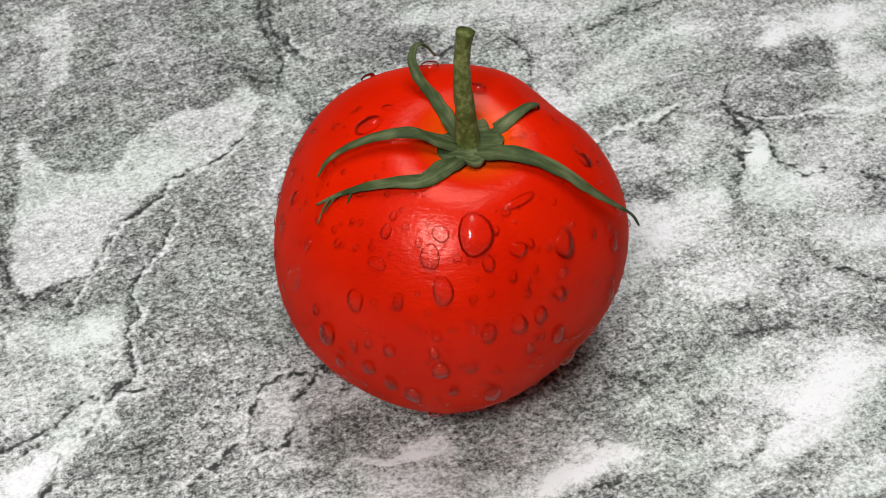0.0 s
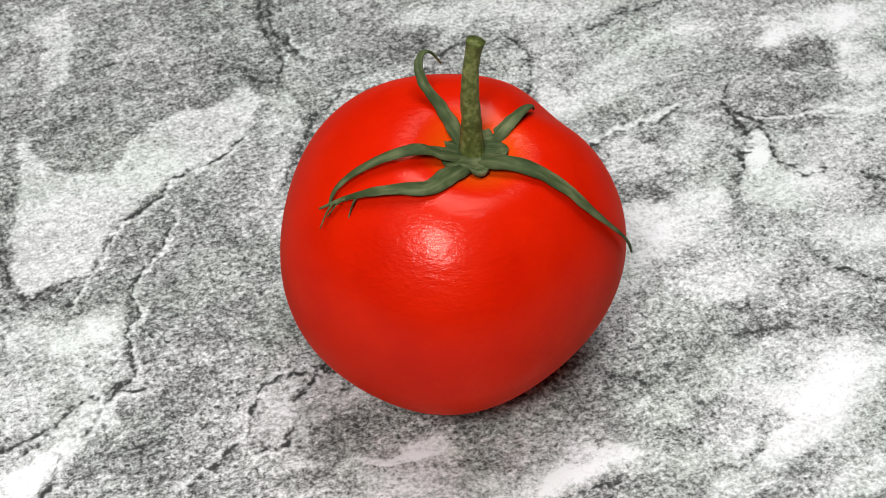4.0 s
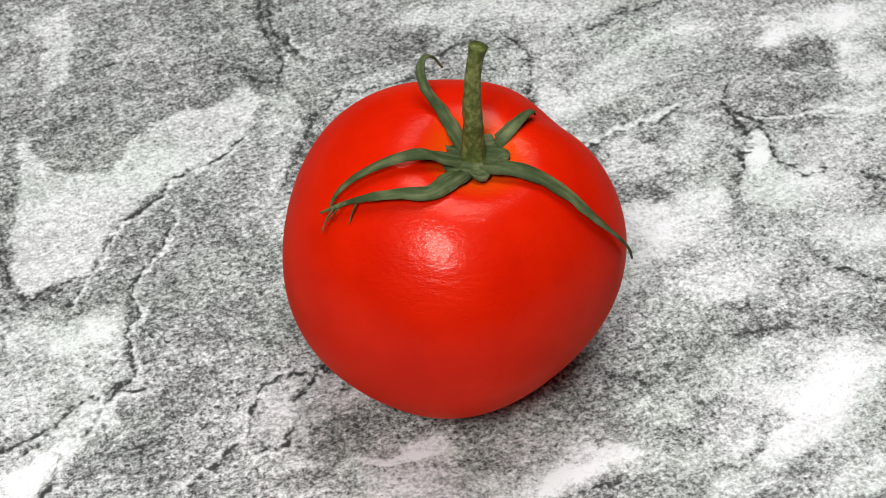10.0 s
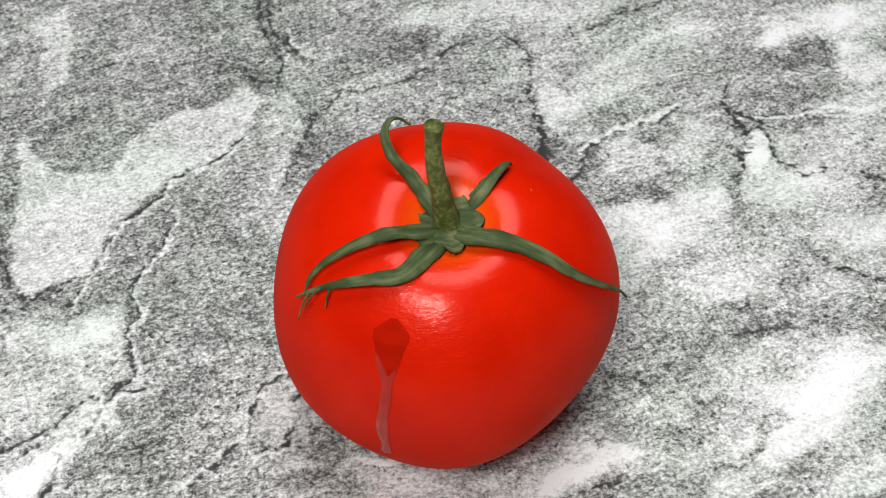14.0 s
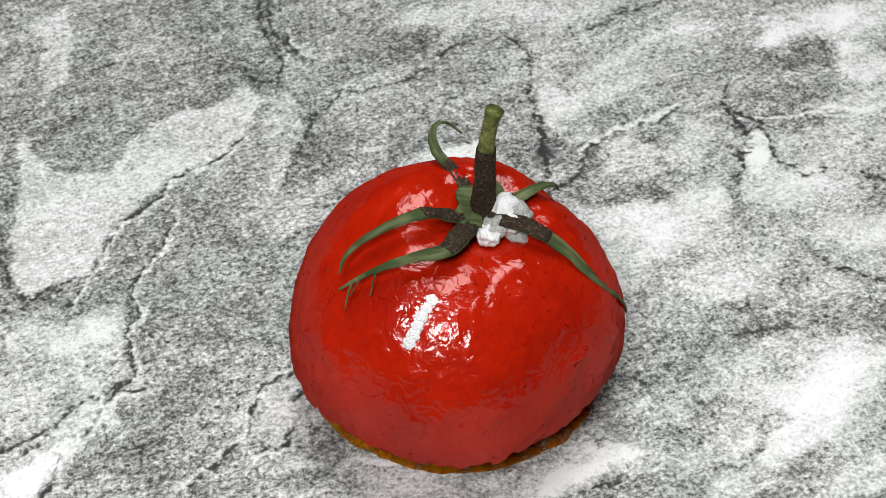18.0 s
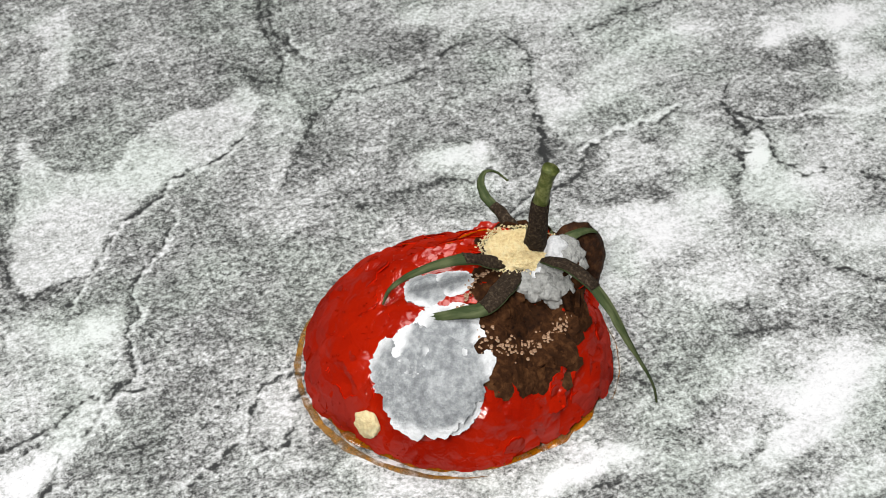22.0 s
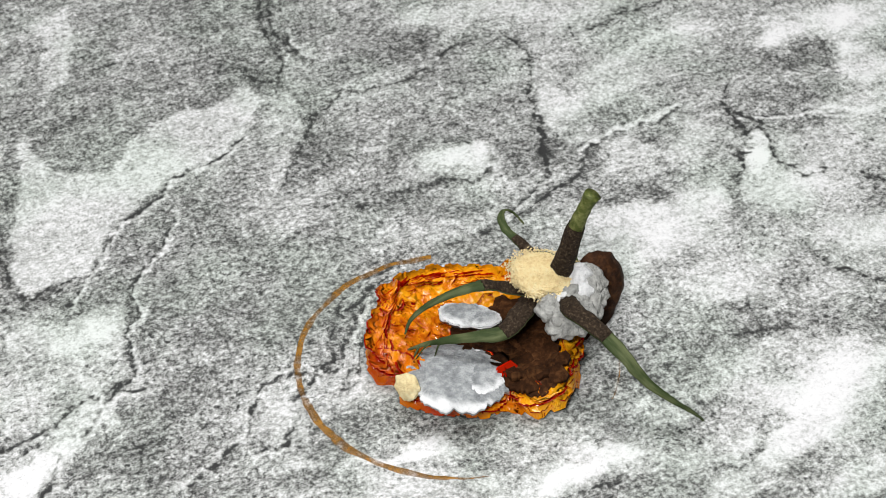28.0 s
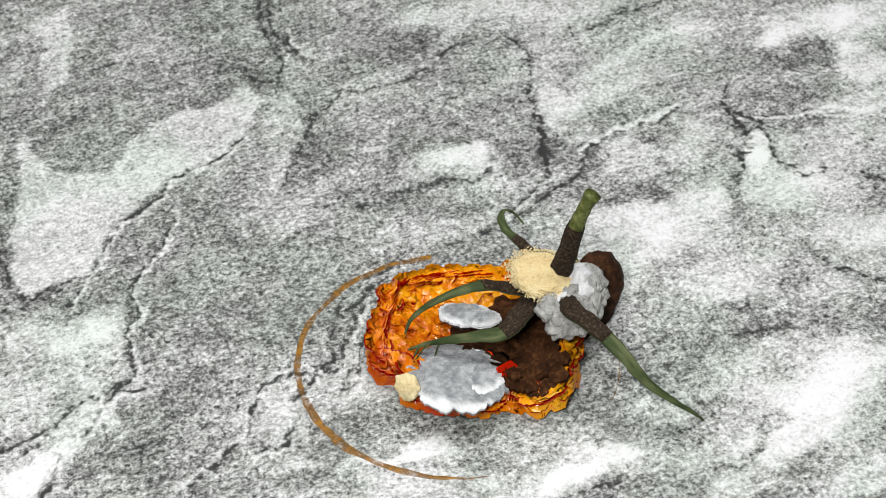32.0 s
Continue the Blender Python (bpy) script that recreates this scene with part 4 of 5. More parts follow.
def strap(path, width, thick, cup=0.25, seed=0, lift=0.0, up=Vector((0, 0, 1))):
    """A leaf-like strap along a path, cupped across its width."""
    verts, faces, grain = [], [], []
    n, cols = len(path), 7
    side0 = None
    for k, c in enumerate(path):
        d = (path[min(k + 1, n - 1)] - path[max(k - 1, 0)]).normalized()
        side = d.cross(up)
        side = side.normalized() if side.length > 0.15 else side0
        if side0 is not None and side.dot(side0) < 0:
            side = -side
        if side0 is not None:
            side = (side * 0.5 + side0 * 0.5).normalized()
        side0 = side
        nrm = side.cross(d).normalized()
        w = width(k / (n - 1))
        for sgn in (1, -1):
            for j in range(cols):
                a = j / (cols - 1) * 2 - 1
                grain.append((k * 0.6, a * w, seed * 20))
                wav = 0.12 * w * noise.noise(Vector((a * 1.5, k * 0.22, seed)))
                ribs = 0.10 * math.cos(a * 9) * min(w, 2)
                fall = math.sqrt(max(0, 1 - a * a))
                verts.append(c + side * a * w * (1 + 0.15 * noise.noise(Vector((k * 0.3, a, seed + 4)))) + nrm * (lift + sgn * thick * 0.5 * (0.15 + 0.85 * fall) + cup * w * (a * a - 0.3) * -1 + wav + ribs))
    row = 2 * cols
    for k in range(n - 1):
        o, q = k * row, (k + 1) * row
        for j in range(cols - 1):
            faces.append([o + j, o + j + 1, q + j + 1, q + j])
            faces.append([o + cols + j + 1, o + cols + j, q + cols + j, q + cols + j + 1])
        faces.append([o + cols, o, q, q + cols])
        faces.append([o + cols - 1, o + row - 1, q + row - 1, q + cols - 1])
    e = (n - 1) * row
    faces.append([j for j in range(cols)][::-1] + [cols + j for j in range(cols)])
    faces.append([e + j for j in range(cols)] + [e + cols + j for j in range(cols)][::-1])
    return verts, faces, grain


SEPALS = {"left": [[0.0, 0.0, 0.3], [-6.9, -3.0, 4.9], [-11.2, -5.2, 7.9], [-17.7, -6.3, 6.5], [-23.7, -7.1, 3.0], [-27.2, -8.4, -0.1], [-28.5, -11.2, -1.9]], "front": [[0.0, 0.0, 0.3], [-5.0, -8.4, 3.8], [-8.9, -12.4, 4.5], [-14.5, -12.9, 4.6], [-20.7, -12.1, 2.7], [-25.9, -11.0, -0.3], [-30.4, -10.5, -3.3]], "right": [[0.0, 0.0, 0.3], [4.7, -4.0, 3.5], [11.4, -5.9, 3.3], [18.4, -7.6, -0.7], [23.8, -8.7, -6.1], [28.4, -7.4, -12.2], [31.7, -5.3, -18.1], [33.2, -3.7, -23.2]], "back": [[0.0, 0.0, 0.3], [3.5, 3.8, 1.5], [6.6, 5.9, 3.6], [9.6, 9.1, 4.6], [11.9, 12.6, 3.1], [12.7, 13.9, 1.0]], "curl": [[0.0, 0.0, 0.3], [-3.5, 4.6, 4.2], [-6.5, 8.7, 7.1], [-9.5, 11.2, 10.1], [-10.8, 14.3, 12.3], [-10.2, 17.4, 13.1], [-8.4, 19.4, 11.7], [-6.4, 20.4, 8.1]]}
STALK = [[0.0, 0.0, -1.0], [-0.3, 1.0, 7.9], [-0.6, 2.0, 16.0], [-0.3, 3.1, 22.4], [0.5, 4.1, 27.1]]


def calyx_disc():
    verts, faces = [(0, 0, 2.2)], []
    rings, sides = 7, 40
    lift = 1.3
    for k in range(1, rings + 1):
        r = k / rings
        for j in range(sides):
            w = 2 * math.pi * j / sides
            q = 6.2 * r * (1 + 0.16 * r * math.cos(5 * w + 0.4) + 0.08 * noise.noise(Vector((math.cos(w), math.sin(w), r)) * 2))
            verts.append((q * math.cos(w), q * math.sin(w), lift + 0.9 - 0.5 * r + 1.2 * r * r + 0.35 * noise.noise(Vector((q * math.cos(w), q * math.sin(w), 3)) * 0.8)))
    for j in range(sides):
        faces.append([0, 1 + j, 1 + (j + 1) % sides])
        for k in range(rings - 1):
            a, b = 1 + k * sides, 1 + (k + 1) * sides
            faces.append([a + j, b + j, b + (j + 1) % sides, a + (j + 1) % sides])
    m = len(verts)
    verts += [(x, y, z - 1.1) for x, y, z in verts]
    faces += [[m + a for a in reversed(fa)] for fa in faces]
    a = 1 + (rings - 1) * sides
    faces += [[a + (j + 1) % sides, a + j, a + j + m, a + (j + 1) % sides + m] for j in range(sides)]
    return verts, faces


def calyx_rows():
    lean = [(0, 0, -2), (6, 0, 0), (14, 0, 0), (17, 3, 2), (19, 8, 3), (21, 10, 4), (23, 10, 4), (25, 9, 8), (25.5, 8, 11), (27.5, 8, 12), (32, 8, 12)]
    rows = []
    for t in [0, 1.5, 2.6, 6, 9, 11, 13, 14, 15.5, 17, 18, 19, 20, 21, 22, 23, 24, 25, 25.5, 27.5, 32]:
        rx, ry = [float(np.interp(t, [r[0] for r in lean], [r[k] for r in lean])) for k in (1, 2)]
        rows.append((t, Matrix.Translation(Vector(calyx_at(t)) * MM) @ pose(0, 0, 0, rx, ry, 0)))
    return rows


calyx = part("calyx", mesh_of("calyx", *calyx_disc(), [LEAF]), tomato, "green star-shaped calyx blackening at its middle")
put_rest(calyx.data, [v.co / MM for v in calyx.data.vertices])
calyx.matrix_local = calyx_rows()[0][1]
KEYED.append((calyx, calyx_rows()))

stalk_path = smooth_path(STALK, 8)
stalk = part("stalk", mesh_of("stalk", *tube(stalk_path, lambda s: 2.55 - 1.0 * math.sin(math.pi * min(s * 1.1, 1) * 0.5) + 0.35 * max(0, s - 0.86) / 0.14 + 0.5 * max(0, 0.12 - s) / 0.12, 18, 1, 0.14), [GREEN]), calyx, "rough green stalk cut off at the end")
sleeve_path = [p + Vector((0, 0, 0.2)) for p in stalk_path[:19]]
sleeve = part("rotten_sleeve", mesh_of("rotten_sleeve", *tube(sleeve_path, lambda s: 2.78 - 1.0 * math.sin(math.pi * min(s * 0.62, 1) * 0.5) + 0.5 * max(0, 0.2 - s) / 0.2, 18, 1, 0.14, False), [BLACKENED]), calyx, "blackened lower half of the stalk")
axis_down = (stalk_path[0] - stalk_path[16]).normalized()
KEYED.append((sleeve, [(0, Matrix.Translation(axis_down * 17 * MM)), (14, Matrix.Translation(axis_down * 17 * MM)), (16, Matrix.Translation(axis_down * 4 * MM)),
                       (17.2, Matrix.Translation(axis_down * 1 * MM)), (18, Matrix.Identity(4)), (32, Matrix.Identity(4))]))


def swing(a, b, c, x=0.0, y=0.0, z=0.0):
    """A turn about an axis (degrees along x, y, z) and a slide in millimetres."""
    v = Vector((a, b, c))
    turn = Matrix.Rotation(radians(v.length), 4, v.normalized()) if v.length else Matrix.Identity(4)
    return Matrix.Translation(Vector((x, y, z)) * MM) @ turn


def sepal(pts, wide, turns, seed, forks=0):
    path = smooth_path(pts, 9)
    n = len(path)
    width = lambda s: wide * 1.18 * (1 - s) ** 1.05 * (1 - 0.25 * max(0, 0.12 - s) / 0.12) + 0.2
    verts, faces, grain = strap(path, width, 0.5, 0.2, seed)
    rng = random.Random(seed)
    for k in range(forks):
        a = path[int(n * (0.72 + 0.08 * k))]
        tip = a + Vector((rng.uniform(-4, -2), rng.uniform(-5, -2), rng.uniform(-5, -2)))
        v2, f2 = tube(smooth_path([a, a.lerp(tip, 0.5) + Vector((0, 0, 0.8)), tip], 4), lambda s: 0.3 - 0.18 * s, 6)
        faces += [[i + len(verts) for i in fa] for fa in f2]
        verts += v2
        grain += [(v.z, v.x, v.y) for v in v2]
    leaf = part("sepal", mesh_of("sepal", verts, faces, [LEAF]), calyx, "thin green sepal drying out")
    put_rest(leaf.data, grain)
    KEYED.append((leaf, [(t, swing(*row)) for t, *row in turns]))
    cut = int(n * 0.36)
    dark = part("rotten_base", mesh_of("rotten_base", *strap(path[:cut], lambda s: width(s * cut / n) * 0.97, 0.40, 0.2, seed)[:2], [BLACKENED]), leaf, "blackened base of the sepal")
    hide, show = Matrix.Translation((0, 0, 0)), Matrix.Translation((0, 0, 0.00035))
    KEYED.append((dark, [(0, hide), (14, hide), (16.3, show), (32, show)]))
    return leaf


sepal(SEPALS["left"], 1.8, [(0, 0, 5, -9), (1.6, 0, 5, -9), (2.6, 0, 0, 0), (14, 0, 0, 0), (17, -2, 1, 8, -0.8, -1.0, -0.4), (19, -9, -2, 6, -3.7, -0.8, 0.0), (21, -10, -3, 3, -4.5, -3.3, 0.6), (23, -4, 0, -3, -5.3, -3.5, 0.2), (25, -9, -9, 1, -5.4, -1.9, -1.4), (28, -8, -13, 0, -5.4, -2.5, -2.3), (32, -8, -13, 0, -5.4, -2.5, -2.3)], 1, 0)
sepal(SEPALS["front"], 2.3, [(0, 0, 0, 0), (14, 0, 0, 0), (17, -6, -1, 17, -1.0, -1.1, -0.3), (19, -10, -5, 8, -3.0, -0.3, -0.1), (21, -2, -10, 5, -3.3, -4.7, 1.0), (23, -4, -10, 6, -4.0, -4.1, 1.4), (25, 0, -14, 6, -4.8, -2.8, -2.2), (28, 3, -15, 6, -4.3, -2.2, -2.1), (32, 3, -15, 6, -4.3, -2.2, -2.1)], 2, 3)
sepal(SEPALS["right"], 2.1, [(0, 3, -3, 2), (1.6, 3, -3, 2), (2.6, 0, 0, 0), (14, 0, 0, 0), (17, 3, -3, -1, -2.2, 0.5, 0.2), (19, -12, 3, -8, 1.1, -0.3, 0.1), (21, -18, 0, -14, 1.8, -1.6, -0.6), (23, -29, -3, -31, 1.4, -3.4, 3.8), (25, -10, -20, -30, 1.2, -5.9, 3.2), (28, 3, -26, -31, 1.0, -7.8, 3.9), (32, 3, -26, -31, 1.0, -7.8, 3.9)], 3, 0)
sepal(SEPALS["back"], 2.2, [(0, 0, 4, -8), (1.6, 0, 4, -8), (2.6, 0, 0, 0), (14, 0, 0, 0), (17, -3, -4, -11, -0.4, -0.6, -0.5), (19, -19, -1, -24, -1.1, -0.4, -0.4), (21, -17, -3, -22, -1.8, -0.8, -0.8), (23, -18, -4, -19, -2.0, -0.5, -0.6), (25, -15, 5, -12, -1.8, -1.7, -1.7), (28, 0, 11, -7, -2.0, -2.5, -2.4), (32, 0, 11, -7, -2.0, -2.5, -2.4)], 4, 0)
sepal(SEPALS["curl"], 1.5, [(0, 0, 0, 0), (14, 0, 0, 0), (17, -7, -12, -7, 0.5, -0.8, -0.6), (19, -16, -22, -8, 0.1, -0.9, -0.6), (21, -21, -25, -8, -0.3, -0.3, -0.2), (23, -23, -23, -6, -0.9, 0.3, 0.2), (25, -29, -23, -4, -0.7, -0.1, -0.1), (28, -35, -25, -3, -0.6, -0.1, -0.1), (32, -35, -25, -3, -0.6, -0.1, -0.1)], 5, 0)

# ---- moulds, crust and rot ----


def lump(r, flat, seed, rough=0.22, level=4, freq=1.6):
    u, f = unit_sphere(level)
    verts = []
    for v in u:
        w = Vector(v)
        k = 1 + rough * noise.noise(w * freq + Vector((seed * 3.1, 0, 0))) + 0.35 * rough * noise.noise(w * freq * 3 + Vector((0, seed * 2.3, 0)))
        verts.append((v[0] * r * k, v[1] * r * k, v[2] * r * flat * k))
    return verts, f.tolist()


def upper(x, y):
    """The direction of the skin's upper side over (x, y)."""
    u = np.array([x / 36.7, y / 36.7, math.sqrt(max(1 - (x / 36.7) ** 2 - (y / 36.7) ** 2, 0.01))])
    return u / np.linalg.norm(u)


def front_patch(a, b):
    """The direction a millimetres to the right and b up the skin from the middle of the mould plate."""
    d = np.array([-0.27, -0.74, 0.60])
    d /= np.linalg.norm(d)
    tx = np.cross([0, 0, 1.0], d) * 1.0
    tx /= np.linalg.norm(tx)
    u = d + a / 37 * tx + b / 37 * np.cross(d, tx)
    return u / np.linalg.norm(u)


def tuft(u, r, born, mat, seed, name="mould_tuft", label="", flat=0.26, dry_lift=0.6, span=1.4, rise=0.15, rough=0.26):
    """A tuft of mould that comes up through the skin in the direction u of the fresh fruit."""
    u = u[None, :]
    c = tomato_shape(u)[0]
    n0 = Vector(u[0])
    verts, faces = lump(1.0, flat, seed, rough, 4 if r > 0.7 else 2, 2.0)
    bend = 74.0 if flat < 0.1 else 1e9
    thin = [max(0.0, 1 - (x * x + y * y) / 1.1) if flat < 0.1 else 1.0 for x, y, z in verts]
    me = mesh_of("mould_tuft", [(x * r, y * r, z * r * k - (x * x + y * y) * r * r / bend) for (x, y, z), k in zip(verts, thin)], faces, [mat])
    if flat < 0.1:
        bowed = [Vector((x * r / 37 + 0.12 * x, y * r / 37 + 0.12 * y, 1 if z > 0 else -1)).normalized() for x, y, z in verts]
        me.normals_split_custom_set_from_vertices([tuple(v) for v in bowed])
    ob = part(name, me, tomato, label)
    rows = []
    for t in [0] + MOMENTS:
        s = max(curve_at(SQUASH, t), 0.25)
        n = Vector((n0.x, n0.y, n0.z / s)).normalized()
        up = min(max((t - born) / span, 0), 1)
        q = settle(c, t)
        deep = flat * r + 2.6 + 9 * gauss(np.linalg.norm(c - CALYX), 17)
        lift = -deep + up * (deep + rise + (0.8 if flat > 0.1 else 0.45) * min(max((t - 20) / 2, 0), 1)) + dry_lift * curve_at(DRY, t) * up
        lay = Vector((0, 0, 1)).rotation_difference(n).to_matrix().to_4x4()
        pos = Vector(q) + n * lift
        pos.z = max(pos.z, 0.3)
        rows.append((t, Matrix.Translation(pos * MM) @ lay))
    rows.append((32, rows[-1][1].copy()))
    KEYED.append((ob, rows))
    return ob


# plates of mould: right and up the skin from the middle, half width, half length, when they come up
PLATES_OF_MOULD = [(0.0, 8.0, 8.2, 8.6, 18.2), (-4.4, 1.0, 5.8, 9.0, 18.4), (5.2, 1.4, 5.6, 8.8, 18.5), (1.0, -2.6, 12.8, 12.6, 19.9), (9.8, -7.2, 6.2, 6.4, 20.5)]


def mould_plate(around, own, seed, fresh=1.05):
    """A velvety plate, thin towards its uneven edge; its outermost band is fresh and white."""
    x0, y0, ra, rb = own
    verts, faces, edge = [(0.0, 0.0)], [], []
    rings, sides = 18, 120
    for k in range(1, rings + 1):
        for j in range(sides):
            w = 2 * math.pi * j / sides
            c = Vector((math.cos(w), math.sin(w), 0))
            q = k / rings * (1 + 0.07 * math.cos(3 * w - 1.3) + 0.10 * noise.noise(c * 1.6 + Vector((0, 0, seed))) + 0.09 * noise.noise(c * 5 + Vector((0, 0, seed))) + 0.07 * noise.noise(c * 15 + Vector((0, 0, seed))) + 0.05 * noise.noise(c * 40 + Vector((0, 0, seed))))
            verts.append((ra * q * c.x, rb * q * c.y))
    full = []
    for i, (x, y) in enumerate(verts):
        rho = ((i - 1) // sides + 1) / rings if i else 0.0
        inside = max((1 - math.hypot((x + x0 - a) / p, (y + y0 - b) / r)) * min(p, r) for a, b, p, r in around)
        edge.append(max(0.0, min(1.0, fresh - inside / 1.5 + 0.8 * noise.noise(Vector((x, y, seed)) * 0.5))))
        z = 0.75 * (1 - rho ** 3) + 0.22 * noise.noise(Vector((x, y, seed)) * 0.45) + 0.16 * noise.noise(Vector((x, y, seed)) * 1.8) * (1 - 0.6 * rho) - (x * x + y * y) / 84
        full.append((x, y, z))
    for j in range(sides):
        faces.append([0, 1 + j, 1 + (j + 1) % sides])
        for k in range(rings - 1):
            a, b = 1 + k * sides, 1 + (k + 1) * sides
            faces.append([a + j, b + j, b + (j + 1) % sides, a + (j + 1) % sides])
    m = len(full)
    full += [(x * 0.97, y * 0.97, -1.2 - (x * x + y * y) / 84) for x, y, z in full]
    faces += [[m + i for i in reversed(fa)] for fa in faces]
    a = 1 + (rings - 1) * sides
    faces += [[a + (j + 1) % sides, a + j, a + j + m, a + (j + 1) % sides + m] for j in range(sides)]
    me = mesh_of("mould_plate", full, faces, [MOULD_PLATE])
    bowed = [Vector((x / 42 + 0.02 * x, y / 42 + 0.02 * y, 1)).normalized() for x, y, z in full[:m]] + [Vector((0, 0, -1))] * m
    me.normals_split_custom_set_from_vertices([tuple(v) for v in bowed])
    at_ = me.attributes.new("edge", "FLOAT", "POINT")
    at_.data.foreach_set("value", np.array(edge + [1.0] * m, dtype=np.float32))
    return me


def grow_plate(me, u, born, rest, span=1.6, rise=0.9):
    """A plate of mould that comes up through the skin and ends lying in the husk at rest."""
    c = tomato_shape(u[None, :])[0]
    n0 = Vector(u)
    ob = part("mould_plate", me, tomato, "grey velvety mould with a white rim")
    rows = []
    for t in [0] + MOMENTS:
        s = max(curve_at(SQUASH, t), 0.25)
        n = Vector((n0.x, n0.y, n0.z / s)).normalized()
        up = min(max((t - born) / span, 0), 1)
        lift = -5.0 + up * (5.0 + rise + 0.9 * min(max((t - 20.5) / 2.5, 0), 1))
        pos = Vector(settle(c, t, False)) + n * lift
        d = curve_at(DRY, t)
        pos, n = pos.lerp(Vector(rest), d), n.lerp(Vector((0.05, 0.26, 1)), d).normalized()
        pos.z = max(pos.z, 0.3) + 2.4 * gauss(t - 24.9, 0.55)
        rows.append((t, Matrix.Translation(pos * MM) @ Vector((0, 0, 1)).rotation_difference(n).to_matrix().to_4x4()))
    rows.append((32, rows[-1][1].copy()))
    KEYED.append((ob, rows))


def big_pad():
    """A plate of grey mould with a fringe of fresh white."""
    rng = random.Random(3)
    around = [row[:4] for row in PLATES_OF_MOULD]
    for k, (a, b, ra, rb, born) in enumerate(PLATES_OF_MOULD):
        before = [row[:4] for row in PLATES_OF_MOULD if row[4] <= max(born, 18.5)]
        rest = (1.0 + 0.6 * a, -9.5 + 0.2 * b, 4.6 + 0.1 * k) if k < 3 else (0.8 + 0.5 * a, -9.6 + 0.35 * b, 7.2 + 0.1 * k)
        grow_plate(mould_plate(before if k < 3 else around[3:], (a, b, ra, rb), k * 3.7, 2.4 if k < 3 else 1.1), front_patch(a, b), born, rest, rise=0.95 + 0.08 * k + (0.6 if k > 2 else 0.0))
    for a, b, born in ((0.6, 4.5, 17.2), (-0.2, 1.5, 17.4), (1.6, 1.0, 17.7), (0.0, -1.8, 17.9), (1.8, 6.5, 17.3), (-1.4, 3.2, 17.8)):
        tuft(front_patch(a, b), rng.uniform(1.9, 2.5), born, MOULD_WHITE, rng.randrange(99), label="white downy mould", flat=0.2, rise=0.75)
    for a, b, born in ((2.2, 8, 15.4), (1.6, 6.2, 15.6), (1.2, 4.4, 16.0), (0.8, 2.6, 16.4), (0.4, 1.0, 16.8), (2.8, 9.6, 15.8)):
        tuft(front_patch(a, b), rng.uniform(1.1, 1.5), born, MOULD_WHITE, rng.randrange(99), label="fresh white mould", flat=0.3, rise=0.7, span=0.9)


def tan_fringe():
    """Tan fuzz along the edge of the rot."""
    rng = random.Random(17)
    for k in range(300):
        w = rng.uniform(-160, 30)
        far = min(float(np.interp(w, *ROT_EDGE)), 20.5) + rng.gauss(0.6, 1.0)
        x, y = CALYX[0] + far * math.cos(radians(w)), CALYX[1] + far * math.sin(radians(w))
        if math.hypot(x, y) < 33:
            tuft(upper(x, y), rng.uniform(0.18, 0.42), 19.2 + rng.uniform(0, 1.0), TAN, rng.randrange(99), "tan_fuzz", "tan fuzzy mould", 0.2, 0.2, 0.8, 0.75)


def small_pad():
    own = (0, 0, 6.2, 4.6)
    grow_plate(mould_plate([own], own, 31.0), upper(-16, -8.5), 18.2, (2.6, 6.5, 6.4))
    own = (0, 0, 4.4, 3.6)
    grow_plate(mould_plate([own], own, 37.0), upper(-11.5, -10), 20.0, (6.6, 5.0, 6.6))


tan_fringe()
big_pad()
small_pad()
spot = np.array([-20.6, -29.0, 4.0])
tuft(spot / np.linalg.norm(spot), 3.0, 20.6, CRUST, 8, "crust_spot", "cream crusty spot", 0.45, 2.6, rise=0.9)


def stalk_mould():
    """Grey lumps that swell up round the foot of the stalk."""
    rng = random.Random(7)
    spots = [(5, -1, 2.2, 3.2, 15), (8, -2, 1.4, 3.2, 15.4), (6, -4, 1.6, 3.0, 15.2), (3.0, -5.5, 1.6, 2.6, 15.8), (9, -5, 0.6, 2.8, 16.8), (1, -7.5, 0.8, 2.4, 16.4), (-3, -8, 0.4, 2.4, 17.6), (6, -8, 0.4, 3.0, 17.8),
             (10, 0, 0.8, 2.8, 17.8), (0, -11, -1.4, 2.8, 19.6), (4, -11, -1.2, 3.0, 19), (7.5, -10, -1.2, 2.8, 19.4), (-3.5, -10.5, -1.6, 2.6, 20.2), (3, -13, -3.4, 3.0, 20.8), (0, -13.5, -3.8, 2.8, 21.4),
             (11, -3, -0.6, 3.0, 19.2), (10, -7, -1.4, 2.8, 19.8), (5, -6, 1.0, 2.6, 18.8), (2, -9.5, -0.2, 2.4, 19.4), (6, -12.5, -3.0, 2.6, 20.6), (8.5, 2, 0.8, 2.6, 18.6)]
    for k, (x, y, z, r, born) in enumerate(spots):
        me = mesh_of("mould_lump", *lump(r, 0.8, k + 20, 0.34, 4, 1.7), [MOULD_WHITE if k in (0, 2, 5) else MOULD_GREY])
        ob = part("mould_lump", me, calyx, "pale grey lump of mould")
        low, top = Matrix.Translation(Vector((x * 0.5, y * 0.5, z - 9)) * MM), Matrix.Translation(Vector((x * 0.8, y * 0.9, z + (2.6 if y < -9 else 0.9))) * MM)
        KEYED.append((ob, [(0, low), (born, low), (born + 1.6, top), (32, top)]))


stalk_mould()


